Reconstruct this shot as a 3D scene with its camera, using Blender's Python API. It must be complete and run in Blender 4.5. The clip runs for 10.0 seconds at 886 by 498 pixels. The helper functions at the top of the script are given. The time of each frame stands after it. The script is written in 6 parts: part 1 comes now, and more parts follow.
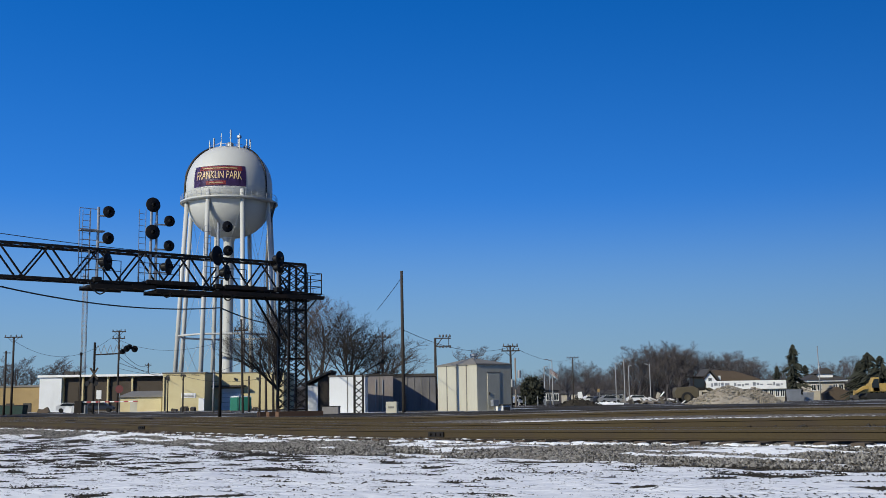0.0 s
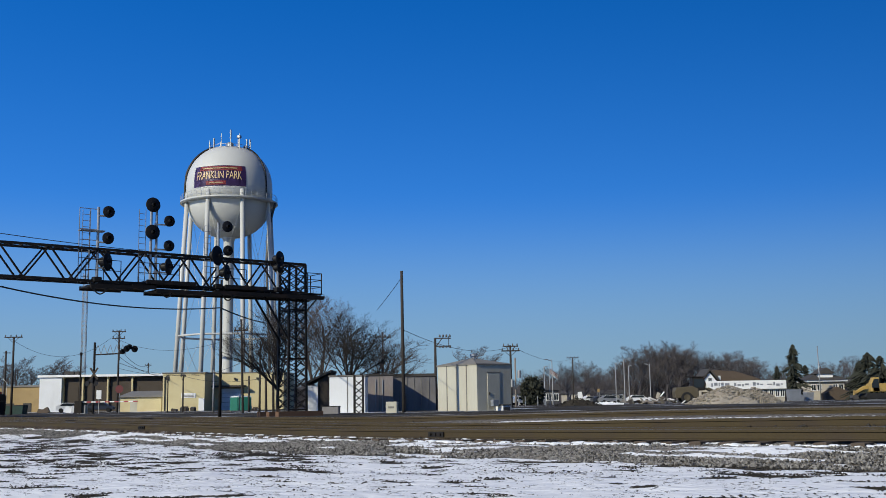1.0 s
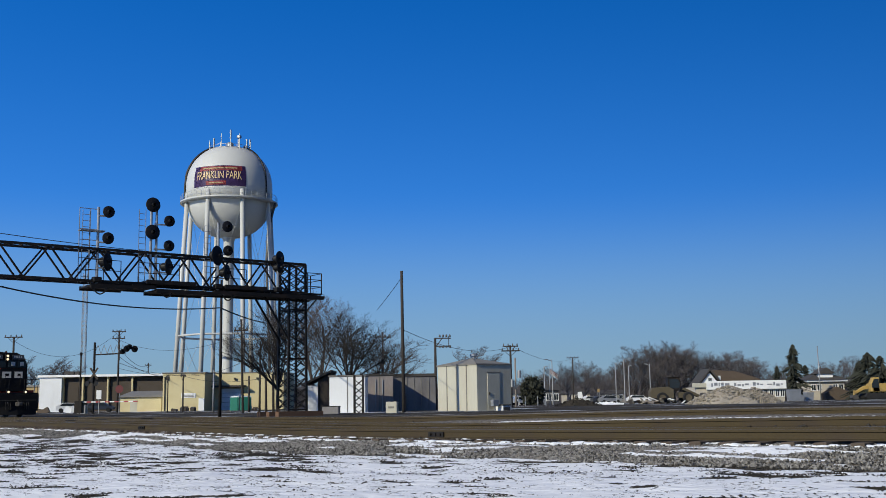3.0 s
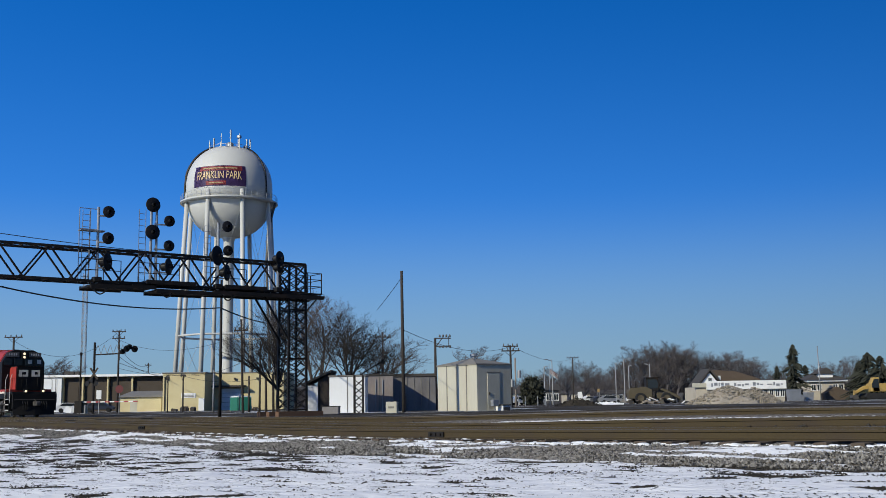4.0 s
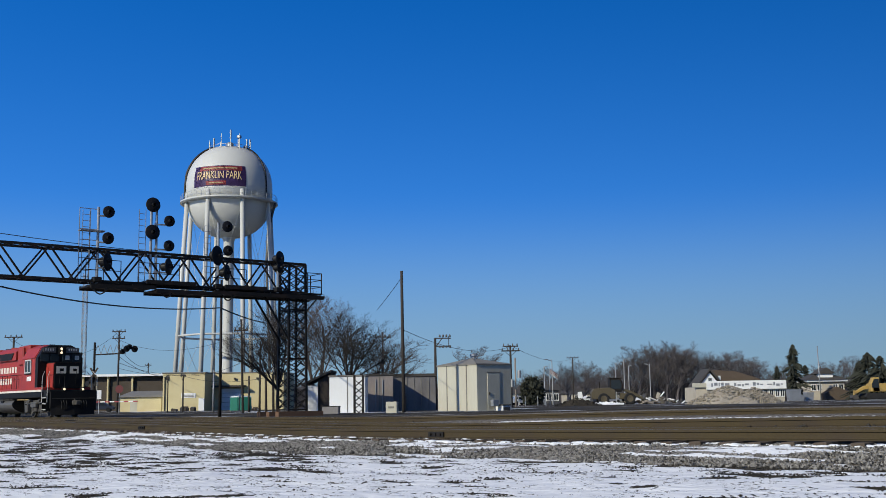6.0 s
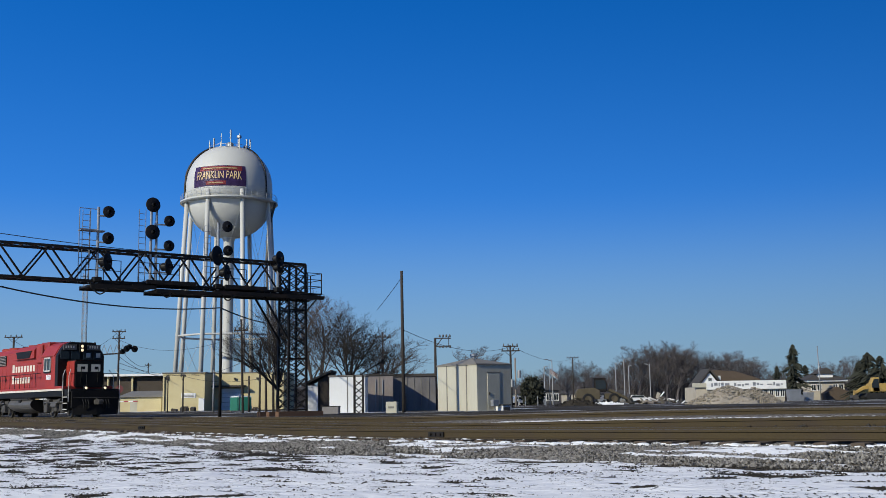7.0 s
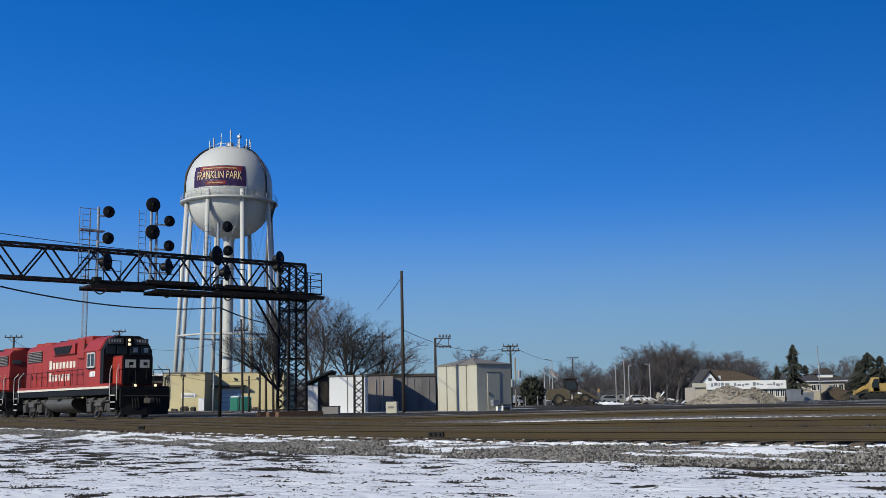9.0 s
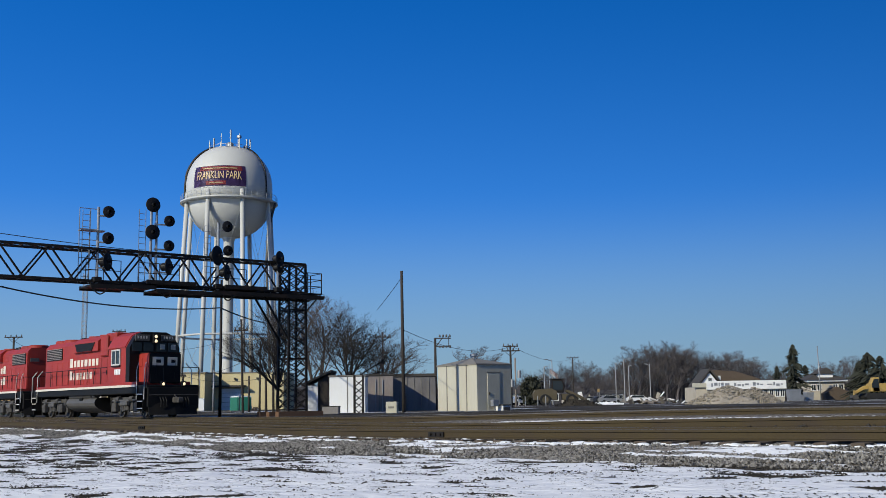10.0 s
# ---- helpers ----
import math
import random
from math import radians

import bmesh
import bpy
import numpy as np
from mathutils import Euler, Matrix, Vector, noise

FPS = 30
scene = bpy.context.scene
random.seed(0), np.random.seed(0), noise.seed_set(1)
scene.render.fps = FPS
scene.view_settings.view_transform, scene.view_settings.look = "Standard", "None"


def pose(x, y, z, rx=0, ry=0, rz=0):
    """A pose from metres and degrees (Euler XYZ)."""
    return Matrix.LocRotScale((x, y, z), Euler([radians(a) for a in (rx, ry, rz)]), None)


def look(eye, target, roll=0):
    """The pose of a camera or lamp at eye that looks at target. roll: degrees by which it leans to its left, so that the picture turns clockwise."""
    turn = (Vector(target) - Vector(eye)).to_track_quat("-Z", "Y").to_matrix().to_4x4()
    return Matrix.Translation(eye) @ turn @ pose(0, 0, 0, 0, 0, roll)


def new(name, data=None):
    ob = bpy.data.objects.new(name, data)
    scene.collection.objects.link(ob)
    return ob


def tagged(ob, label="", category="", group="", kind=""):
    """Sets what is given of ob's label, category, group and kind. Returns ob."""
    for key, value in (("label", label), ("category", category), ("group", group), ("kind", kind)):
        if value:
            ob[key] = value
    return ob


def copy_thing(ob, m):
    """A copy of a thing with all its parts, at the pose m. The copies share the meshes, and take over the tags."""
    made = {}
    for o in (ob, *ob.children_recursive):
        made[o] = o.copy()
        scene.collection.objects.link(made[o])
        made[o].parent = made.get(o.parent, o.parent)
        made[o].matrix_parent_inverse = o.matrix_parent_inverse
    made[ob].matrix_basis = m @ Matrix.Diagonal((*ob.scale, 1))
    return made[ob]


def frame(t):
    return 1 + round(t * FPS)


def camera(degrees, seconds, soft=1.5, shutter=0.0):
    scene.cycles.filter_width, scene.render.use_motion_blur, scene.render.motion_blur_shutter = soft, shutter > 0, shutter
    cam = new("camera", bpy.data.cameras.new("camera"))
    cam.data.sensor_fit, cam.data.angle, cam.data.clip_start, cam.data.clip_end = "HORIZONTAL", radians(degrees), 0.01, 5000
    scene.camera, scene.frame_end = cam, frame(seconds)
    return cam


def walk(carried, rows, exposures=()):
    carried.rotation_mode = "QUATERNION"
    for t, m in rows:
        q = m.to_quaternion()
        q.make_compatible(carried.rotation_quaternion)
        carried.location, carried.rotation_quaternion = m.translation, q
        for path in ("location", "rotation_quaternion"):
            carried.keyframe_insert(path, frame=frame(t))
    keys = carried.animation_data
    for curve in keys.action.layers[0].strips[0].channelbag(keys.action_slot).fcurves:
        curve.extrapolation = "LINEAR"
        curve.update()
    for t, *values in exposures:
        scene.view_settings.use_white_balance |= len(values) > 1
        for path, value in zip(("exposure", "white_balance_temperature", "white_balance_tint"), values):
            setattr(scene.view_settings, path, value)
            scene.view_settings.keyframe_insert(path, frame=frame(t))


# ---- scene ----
cam = camera(44.85, 10.0, soft=0.8)
EYE = pose(0, 0, 1.0, 90 + 8.147, 0, 0) @ pose(0, 0, 0, 0, 0, -0.9)
walk(cam, [(0.0, EYE), (10.0, EYE)], [(0.0, 0.0), (10.0, 0.0)])

# ---------------------------------------------------------------- light
SUN_AZ = radians(225)      # compass bearing of the sun, clockwise from +y
SUN_EL = radians(27)
world = bpy.data.worlds.new("winter_sky")
scene.world = world
world.use_nodes = True
wn = world.node_tree.nodes
sky = wn.new("ShaderNodeTexSky")
sky.sky_type = "NISHITA"
sky.sun_disc = False
sky.sun_elevation, sky.sun_rotation = SUN_EL, SUN_AZ
sky.altitude, sky.air_density, sky.dust_density, sky.ozone_density = 500, 1.0, 0.08, 4.0
wn["Background"].inputs["Strength"].default_value = 0.116
vivid = wn.new("ShaderNodeHueSaturation")
vivid.inputs["Hue"].default_value, vivid.inputs["Saturation"].default_value = 0.5145, 1.3
world.node_tree.links.new(sky.outputs["Color"], vivid.inputs["Color"])
way_up = wn.new("ShaderNodeTexCoord")
lifted = wn.new("ShaderNodeVectorMath")
lifted.operation = "ADD"
lifted.inputs[1].default_value = (0, 0, 0.11)
unit = wn.new("ShaderNodeVectorMath")
unit.operation = "NORMALIZE"
world.node_tree.links.new(way_up.outputs["Generated"], lifted.inputs[0])
world.node_tree.links.new(lifted.outputs[0], unit.inputs[0])
world.node_tree.links.new(unit.outputs[0], sky.inputs["Vector"])
# thin winter haze: paler, duller sky towards the horizon all round
height = wn.new("ShaderNodeSeparateXYZ")
world.node_tree.links.new(way_up.outputs["Generated"], height.inputs[0])
for socket, low, high in (("Hue", 0.486, 0.5145), ("Saturation", 0.86, 1.35), ("Value", 0.53, 1.14)):
    haze = wn.new("ShaderNodeMapRange")
    haze.interpolation_type = "SMOOTHSTEP"
    for k, v in (("From Min", -0.02), ("From Max", 0.2), ("To Min", low), ("To Max", high)):
        haze.inputs[k].default_value = v
    world.node_tree.links.new(height.outputs["Z"], haze.inputs["Value"])
    last = haze.outputs["Result"]
    # the sky pales towards the zenith, and brightens evenly from the shady side to the sunny side
    for on, axis, a, b, va, vb in (("Saturation", "Z", 0.4, 0.85, 1.0, 0.62), ("Value", "X", -0.75, 0.75, 1.56, 0.57)):
        if on == socket:
            ease = wn.new("ShaderNodeMapRange")
            for k, v in (("From Min", a), ("From Max", b), ("To Min", va), ("To Max", vb)):
                ease.inputs[k].default_value = v
            world.node_tree.links.new(height.outputs[axis], ease.inputs["Value"])
            times = wn.new("ShaderNodeMath")
            times.operation = "MULTIPLY"
            world.node_tree.links.new(last, times.inputs[0])
            world.node_tree.links.new(ease.outputs["Result"], times.inputs[1])
            last = times.outputs[0]
    world.node_tree.links.new(last, vivid.inputs[socket])
world.node_tree.links.new(vivid.outputs["Color"], wn["Background"].inputs["Color"])
sun_data = bpy.data.lights.new("sun", "SUN")
sun_data.energy, sun_data.angle, sun_data.color = 4.05, radians(0.5), (1.0, 0.94, 0.74)
sun = new("sun", sun_data)
to_sun = Vector((math.sin(SUN_AZ) * math.cos(SUN_EL), math.cos(SUN_AZ) * math.cos(SUN_EL), math.sin(SUN_EL)))
sun.matrix_world = look((0, 0, 60), Vector((0, 0, 60)) - to_sun)


# ---------------------------------------------------------------- materials
def shade(name, col, rough=0.7, metal=0.0, var=0.25, scale=3.0, fine=40.0, bump=0.15, stain=None, stain_amt=0.35, streak=1.0, coat=0.0):
    """A painted, weathered or mineral surface: two scales of colour change, stains and relief, in metres."""
    m = bpy.data.materials.new(name)
    m.use_nodes = True
    t = m.node_tree
    b = t.nodes["Principled BSDF"]
    co = t.nodes.new("ShaderNodeTexCoord")
    mp = t.nodes.new("ShaderNodeMapping")
    mp.inputs["Scale"].default_value = (1, 1, 1.0 / streak)
    t.links.new(co.outputs["Object"], mp.inputs["Vector"])
    n1 = t.nodes.new("ShaderNodeTexNoise")
    n1.inputs["Scale"].default_value, n1.inputs["Detail"].default_value = scale, 6
    n2 = t.nodes.new("ShaderNodeTexNoise")
    n2.inputs["Scale"].default_value, n2.inputs["Detail"].default_value = fine, 3
    t.links.new(mp.outputs[0], n1.inputs["Vector"])
    t.links.new(mp.outputs[0], n2.inputs["Vector"])
    mx = t.nodes.new("ShaderNodeMix")
    mx.data_type = "RGBA"
    dark = tuple(c * (1 - var) for c in col)
    lite = tuple(min(1, c * (1 + var * 0.6)) for c in col)
    mx.inputs[6].default_value, mx.inputs[7].default_value = (*dark, 1), (*lite, 1)
    t.links.new(n2.outputs["Fac"], mx.inputs[0])
    rp = t.nodes.new("ShaderNodeValToRGB")
    rp.color_ramp.elements[0].position, rp.color_ramp.elements[1].position = 0.48, 0.72
    t.links.new(n1.outputs["Fac"], rp.inputs[0])
    am = t.nodes.new("ShaderNodeMath")
    am.operation = "MULTIPLY"
    am.inputs[1].default_value = stain_amt
    t.links.new(rp.outputs[0], am.inputs[0])
    mz = t.nodes.new("ShaderNodeMix")
    mz.data_type = "RGBA"
    st = stain or tuple(c * 0.55 for c in col)
    mz.inputs[7].default_value = (*st, 1)
    t.links.new(am.outputs[0], mz.inputs[0])
    t.links.new(mx.outputs[2], mz.inputs[6])
    t.links.new(mz.outputs[2], b.inputs["Base Color"])
    b.inputs["Roughness"].default_value, b.inputs["Metallic"].default_value = rough, metal
    b.inputs["Coat Weight"].default_value = coat
    b.inputs["Specular IOR Level"].default_value = 0.2 if max(col) < 0.03 else 0.4
    if bump:
        bp = t.nodes.new("ShaderNodeBump")
        bp.inputs["Strength"].default_value, bp.inputs["Distance"].default_value = bump, 0.02
        t.links.new(n2.outputs["Fac"], bp.inputs["Height"])
        t.links.new(bp.outputs[0], b.inputs["Normal"])
    return m


def glow(name, col, power):
    m = bpy.data.materials.new(name)
    m.use_nodes = True
    b = m.node_tree.nodes["Principled BSDF"]
    b.inputs["Base Color"].default_value = (*col, 1)
    b.inputs["Emission Color"].default_value = (*col, 1)
    b.inputs["Emission Strength"].default_value = power
    return m


M_black = shade("black_steel", (0.016, 0.014, 0.012), 0.55, 0.0, 0.3, 2, 30, 0.1, (0.05, 0.03, 0.02), 0.5)
M_disc = shade("black_signal_paint", (0.012, 0.012, 0.014), 0.5, 0.0, 0.2, 3, 30, 0.05)
M_galv = shade("galvanised_steel", (0.32, 0.33, 0.34), 0.45, 0.5, 0.2, 2, 25, 0.1)
M_tank = shade("tank_white_paint", (0.52, 0.52, 0.49), 0.4, 0.0, 0.05, 0.25, 6, 0.03, (0.43, 0.42, 0.38), 0.35, 4.0)
M_rust = shade("rusty_rail", (0.055, 0.039, 0.015), 0.8, 0.1, 0.4, 1.2, 30, 0.2, (0.04, 0.028, 0.02), 0.7)
M_head = shade("polished_rail_head", (0.32, 0.27, 0.22), 0.35, 0.8, 0.2, 1.0, 20, 0.05)
M_tie = shade("weathered_sleeper_wood", (0.1, 0.075, 0.055), 0.9, 0.0, 0.4, 2, 30, 0.5)
M_crib = shade("rust_stained_timber", (0.15, 0.085, 0.05), 0.9, 0.0, 0.4, 2, 20, 0.4)
M_pole = shade("creosoted_pole_wood", (0.042, 0.035, 0.03), 0.9, 0.0, 0.35, 1, 20, 0.4, None, 0.4, 6.0)
M_polelt = shade("grey_pole_wood", (0.24, 0.21, 0.18), 0.9, 0.0, 0.3, 1, 20, 0.4, None, 0.4, 6.0)
M_bark = shade("winter_bark", (0.075, 0.06, 0.052), 0.95, 0.0, 0.35, 1.0, 15, 0.3)
M_twig = shade("fine_twigs", (0.085, 0.068, 0.06), 0.95, 0.0, 0.3, 1.0, 10, 0.0)
# distance haze is mixed into this bark: greyer and paler than winter_bark
M_hazewood = shade("haze_grey_bark", (0.1, 0.089, 0.09), 0.95, 0.0, 0.35, 0.6, 8, 0.0)
M_needle = shade("conifer_needles", (0.034, 0.037, 0.025), 0.9, 0.0, 0.5, 0.8, 12, 0.3)
M_red = shade("red_loco_paint", (0.325, 0.03, 0.019), 0.55, 0.0, 0.25, 0.7, 9, 0.06, (0.19, 0.022, 0.022), 0.7, 3.0)
M_locoblk = shade("black_loco_paint", (0.007, 0.007, 0.007), 0.6, 0.0, 0.25, 0.8, 12, 0.05, (0.018, 0.015, 0.012), 0.5)
M_white = shade("white_paint", (0.8, 0.8, 0.78), 0.5, 0.0, 0.06, 1, 14, 0.04)
M_letter = shade("aged_cream_lettering", (0.66, 0.62, 0.52), 0.6, 0.0, 0.15, 4, 14, 0.04, (0.5, 0.3, 0.24), 0.4)
M_dimwhite = shade("road_grimed_white_paint", (0.5, 0.49, 0.46), 0.6, 0.0, 0.15, 2, 14, 0.04)
M_truck = shade("dusty_truck_steel", (0.07, 0.066, 0.062), 0.8, 0.0, 0.55, 3, 16, 0.3, (0.025, 0.022, 0.02), 0.9)
M_fuel = shade("grey_fuel_tank", (0.095, 0.092, 0.088), 0.6, 0.1, 0.25, 1.5, 16, 0.1, (0.07, 0.065, 0.06), 0.7)
M_glass = shade("dark_window_glass", (0.02, 0.025, 0.03), 0.08, 0.0, 0.1, 1, 5, 0.0)
M_cream = shade("cream_sheet_metal", (0.47, 0.45, 0.365), 0.6, 0.0, 0.12, 0.7, 9, 0.06, (0.36, 0.32, 0.24), 0.5, 4.0)
M_whmetal = shade("white_sheet_metal", (0.72, 0.73, 0.73), 0.5, 0.0, 0.08, 0.7, 9, 0.05, (0.55, 0.55, 0.54), 0.35, 4.0)
M_brownmet = shade("faded_brown_sheet_metal", (0.26, 0.225, 0.21), 0.7, 0.0, 0.2, 0.7, 9, 0.1, (0.09, 0.075, 0.07), 0.5, 3.0)
M_ybrick = shade("yellow_brick", (0.58, 0.5, 0.285), 0.85, 0.0, 0.22, 0.5, 14, 0.2, (0.42, 0.32, 0.17), 0.4)
M_brown = shade("brown_panel", (0.06, 0.047, 0.035), 0.8, 0.0, 0.2, 0.5, 9, 0.1)
M_ochre = shade("ochre_brick", (0.34, 0.24, 0.11), 0.85, 0.0, 0.2, 0.5, 12, 0.2)
M_roofgr = shade("grey_roof", (0.2, 0.19, 0.17), 0.85, 0.0, 0.2, 0.8, 12, 0.2)
M_darkroof = shade("dark_shingle_roof", (0.06, 0.055, 0.05), 0.9, 0.0, 0.3, 0.8, 14, 0.3)
M_tanhouse = shade("tan_stucco", (0.45, 0.4, 0.32), 0.85, 0.0, 0.12, 0.6, 10, 0.2)
M_green = shade("green_moulded_plastic", (0.03, 0.2, 0.14), 0.45, 0.0, 0.1, 1, 12, 0.02)
M_yellow = shade("dusty_construction_yellow", (0.085, 0.07, 0.042), 0.75, 0.0, 0.3, 1, 10, 0.05, (0.1, 0.08, 0.055), 0.9)
M_rubble = shade("broken_concrete", (0.34, 0.305, 0.25), 0.95, 0.0, 0.3, 1.5, 10, 0.4, (0.25, 0.2, 0.15), 0.6)
M_tyre = shade("rubber", (0.025, 0.025, 0.025), 0.9, 0.0, 0.2, 2, 20, 0.1)
M_lamp = glow("lit_headlamp", (1.0, 0.8, 0.5), 0.9)
M_blue = shade("navy_paint", (0.085, 0.045, 0.15), 0.4, 0.0, 0.1, 1, 8, 0.0)
M_signred = shade("sign_red", (0.36, 0.06, 0.07), 0.5, 0.0, 0.1, 1, 8, 0.0)
M_gold = shade("sign_gold", (0.7, 0.5, 0.27), 0.5, 0.0, 0.1, 1, 8, 0.0)
M_excavator = shade("excavator_yellow", (0.42, 0.28, 0.08), 0.6, 0.0, 0.3, 1, 10, 0.05, (0.2, 0.14, 0.06), 0.8)
# dark red: shade put into the stop sign's colour, fading for the flag
M_dimred = shade("shaded_faded_red", (0.13, 0.027, 0.03), 0.6, 0.0, 0.2, 1, 8, 0.0)
M_wire = shade("cable_rubber", (0.02, 0.02, 0.02), 0.7, 0.0, 0.1, 1, 8, 0.0)


# ---------------------------------------------------------------- mesh tools
def box(bm, lo, hi, m=None):
    a = [Vector((x, y, z)) for z in (lo[2], hi[2]) for x, y in ((lo[0], lo[1]), (hi[0], lo[1]), (hi[0], hi[1]), (lo[0], hi[1]))]
    v = [bm.verts.new(m @ p if m else p) for p in a]
    for f in ((3, 2, 1, 0), (4, 5, 6, 7), (0, 1, 5, 4), (1, 2, 6, 5), (2, 3, 7, 6), (3, 0, 4, 7)):
        bm.faces.new([v[i] for i in f])
    return bm


def rod(bm, p, q, r, r2=None, seg=6, caps=True):
    p, q = Vector(p), Vector(q)
    r2 = r if r2 is None else r2
    d = (q - p).normalized()
    a = d.orthogonal().normalized()
    b = d.cross(a)
    ring = []
    for c, rad in ((p, r), (q, r2)):
        ring.append([bm.verts.new(c + (a * math.cos(2 * math.pi * i / seg) + b * math.sin(2 * math.pi * i / seg)) * rad) for i in range(seg)])
    for i in range(seg):
        j = (i + 1) % seg
        bm.faces.new((ring[0][i], ring[0][j], ring[1][j], ring[1][i]))
    if caps:
        bm.faces.new(ring[0][::-1])
        bm.faces.new(ring[1])
    return bm


def beam(bm, p, q, w, h=None):
    """A square-edged bar from p to q."""
    p, q = Vector(p), Vector(q)
    h = h or w
    d = (q - p).normalized()
    up = Vector((0, 0, 1)) if abs(d.z) < 0.95 else Vector((1, 0, 0))
    s = d.cross(up).normalized()
    u = s.cross(d)
    v = [bm.verts.new(c + s * (w / 2 * a) + u * (h / 2 * b)) for c in (p, q) for a, b in ((-1, -1), (1, -1), (1, 1), (-1, 1))]
    for f in ((3, 2, 1, 0), (4, 5, 6, 7), (0, 1, 5, 4), (1, 2, 6, 5), (2, 3, 7, 6), (3, 0, 4, 7)):
        bm.faces.new([v[i] for i in f])
    return bm


def lathe(bm, prof, seg=32, m=None):
    """A body of revolution about z from (radius, height) pairs."""
    rings = []
    for r, z in prof:
        if r < 1e-4:
            p = Vector((0, 0, z))
            rings.append([bm.verts.new(m @ p if m else p)])
        else:
            ps = [Vector((r * math.cos(2 * math.pi * i / seg), r * math.sin(2 * math.pi * i / seg), z)) for i in range(seg)]
            rings.append([bm.verts.new(m @ p if m else p) for p in ps])
    for a, b in zip(rings, rings[1:]):
        for i in range(seg):
            j = (i + 1) % seg
            f = [a[i % len(a)], a[j % len(a)], b[j % len(b)], b[i % len(b)]]
            f = list(dict.fromkeys(f))
            if len(f) > 2:
                bm.faces.new(f)
    return bm


def prism(bm, pts, a, b, axis="y", m=None):
    """A flat outline (two coordinates a point) drawn out along an axis from a to b."""
    def place(p, t):
        v = {"x": (t, p[0], p[1]), "y": (p[0], t, p[1]), "z": (p[0], p[1], t)}[axis]
        return m @ Vector(v) if m else Vector(v)
    one = [bm.verts.new(place(p, a)) for p in pts]
    two = [bm.verts.new(place(p, b)) for p in pts]
    n = len(pts)
    bm.faces.new(one)
    bm.faces.new(two[::-1])
    for i in range(n):
        bm.faces.new((one[i], two[i], two[(i + 1) % n], one[(i + 1) % n]))
    return bm


def bevel(bm, w, seg=1):
    bmesh.ops.bevel(bm, geom=bm.edges[:], offset=w, segments=seg, affect="EDGES", clamp_overlap=True)
    return bm


def mesh_of(name, bm, mat, smooth=False):
    bmesh.ops.recalc_face_normals(bm, faces=bm.faces[:])
    me = bpy.data.meshes.new(name)
    bm.to_mesh(me)
    bm.free()
    for x in mat if isinstance(mat, (list, tuple)) else (mat,):
        me.materials.append(x)
    if smooth:
        me.shade_smooth()
    return me


def part(name, bm, mat, parent, label="", smooth=False, m=None):
    ob = new(name, mesh_of(name, bm, mat, smooth))
    ob.parent = parent
    if m:
        ob.matrix_basis = m
    return tagged(ob, label)


def thing(name, m, label, category, group=""):
    ob = new(name)
    ob.matrix_basis = m
    ob.empty_display_size = 0.3
    return tagged(ob, label, category, group)


def solid(name, bm, mat, m, label, category, group="", smooth=False):
    ob = new(name, mesh_of(name, bm, mat, smooth))
    ob.matrix_basis = m
    return tagged(ob, label, category, group)


B = bmesh.new

# ---------------------------------------------------------------- tracks: lengthwise s, sidewise n
DIR = Vector((0.614, -0.789))
NRM = Vector((0.789, 0.614))


def swing(s):
    """Sidewise shift of the curve towards the east end."""
    e = s + 27
    return 0 if e < 0 else 0.0075 * e * e if e < 24 else 0.0075 * 576 + 0.36 * (e - 24)


def at(s, n):
    fan = 0.0335 * max(0.0, -53.5 - s) * min(1.0, max(0.0, (n - 14.5) / 8.0))
    p = DIR * s + NRM * (n + swing(s) - (fan if n < 40 else 0.0))
    return p.x, p.y


def smooth01(a, b, x):
    t = min(1, max(0, (x - a) / (b - a)))
    return t * t * (3 - 2 * t)


CENTRES = (14.9, 18.75, 22.6)


def rail_top(k, s):
    return (0.485 - 0.08 * math.exp(-((s + 24) / 12) ** 2), 0.46 - 0.05 * math.exp(-((s + 27) / 8) ** 2) + 0.0115 * max(0.0, s + 24), 0.49 + 0.25 * smooth01(-36, -13, s))[k]


def ground_z(s, n):
    """Height of the ground sheet."""
    r = smooth01(-45, -15, s)
    toe = 12.1 - 1.15 * smooth01(-34, -20, s)
    if n < toe:
        return 0.0
    if n < 13.9:
        return (0.20 - 0.06 * math.exp(-((s + 24) / 12) ** 2)) * smooth01(toe, 13.7, n)
    z = 0.46 - 0.27
    z += (rail_top(1, s) - 0.19 - z) * smooth01(16, 17.6, n)
    z += (rail_top(2, s) - 0.19 - z) * smooth01(19.9, 21.4, n)
    z += ((0.42 + 0.36 * r) - z) * smooth01(24, 26, n)
    z += 0.085 * smooth01(20.1, 20.5, n) * smooth01(21.6, 21.1, n) * smooth01(-31, -26, s)
    z += (0.42 - z) * smooth01(34, 60, n)
    return z


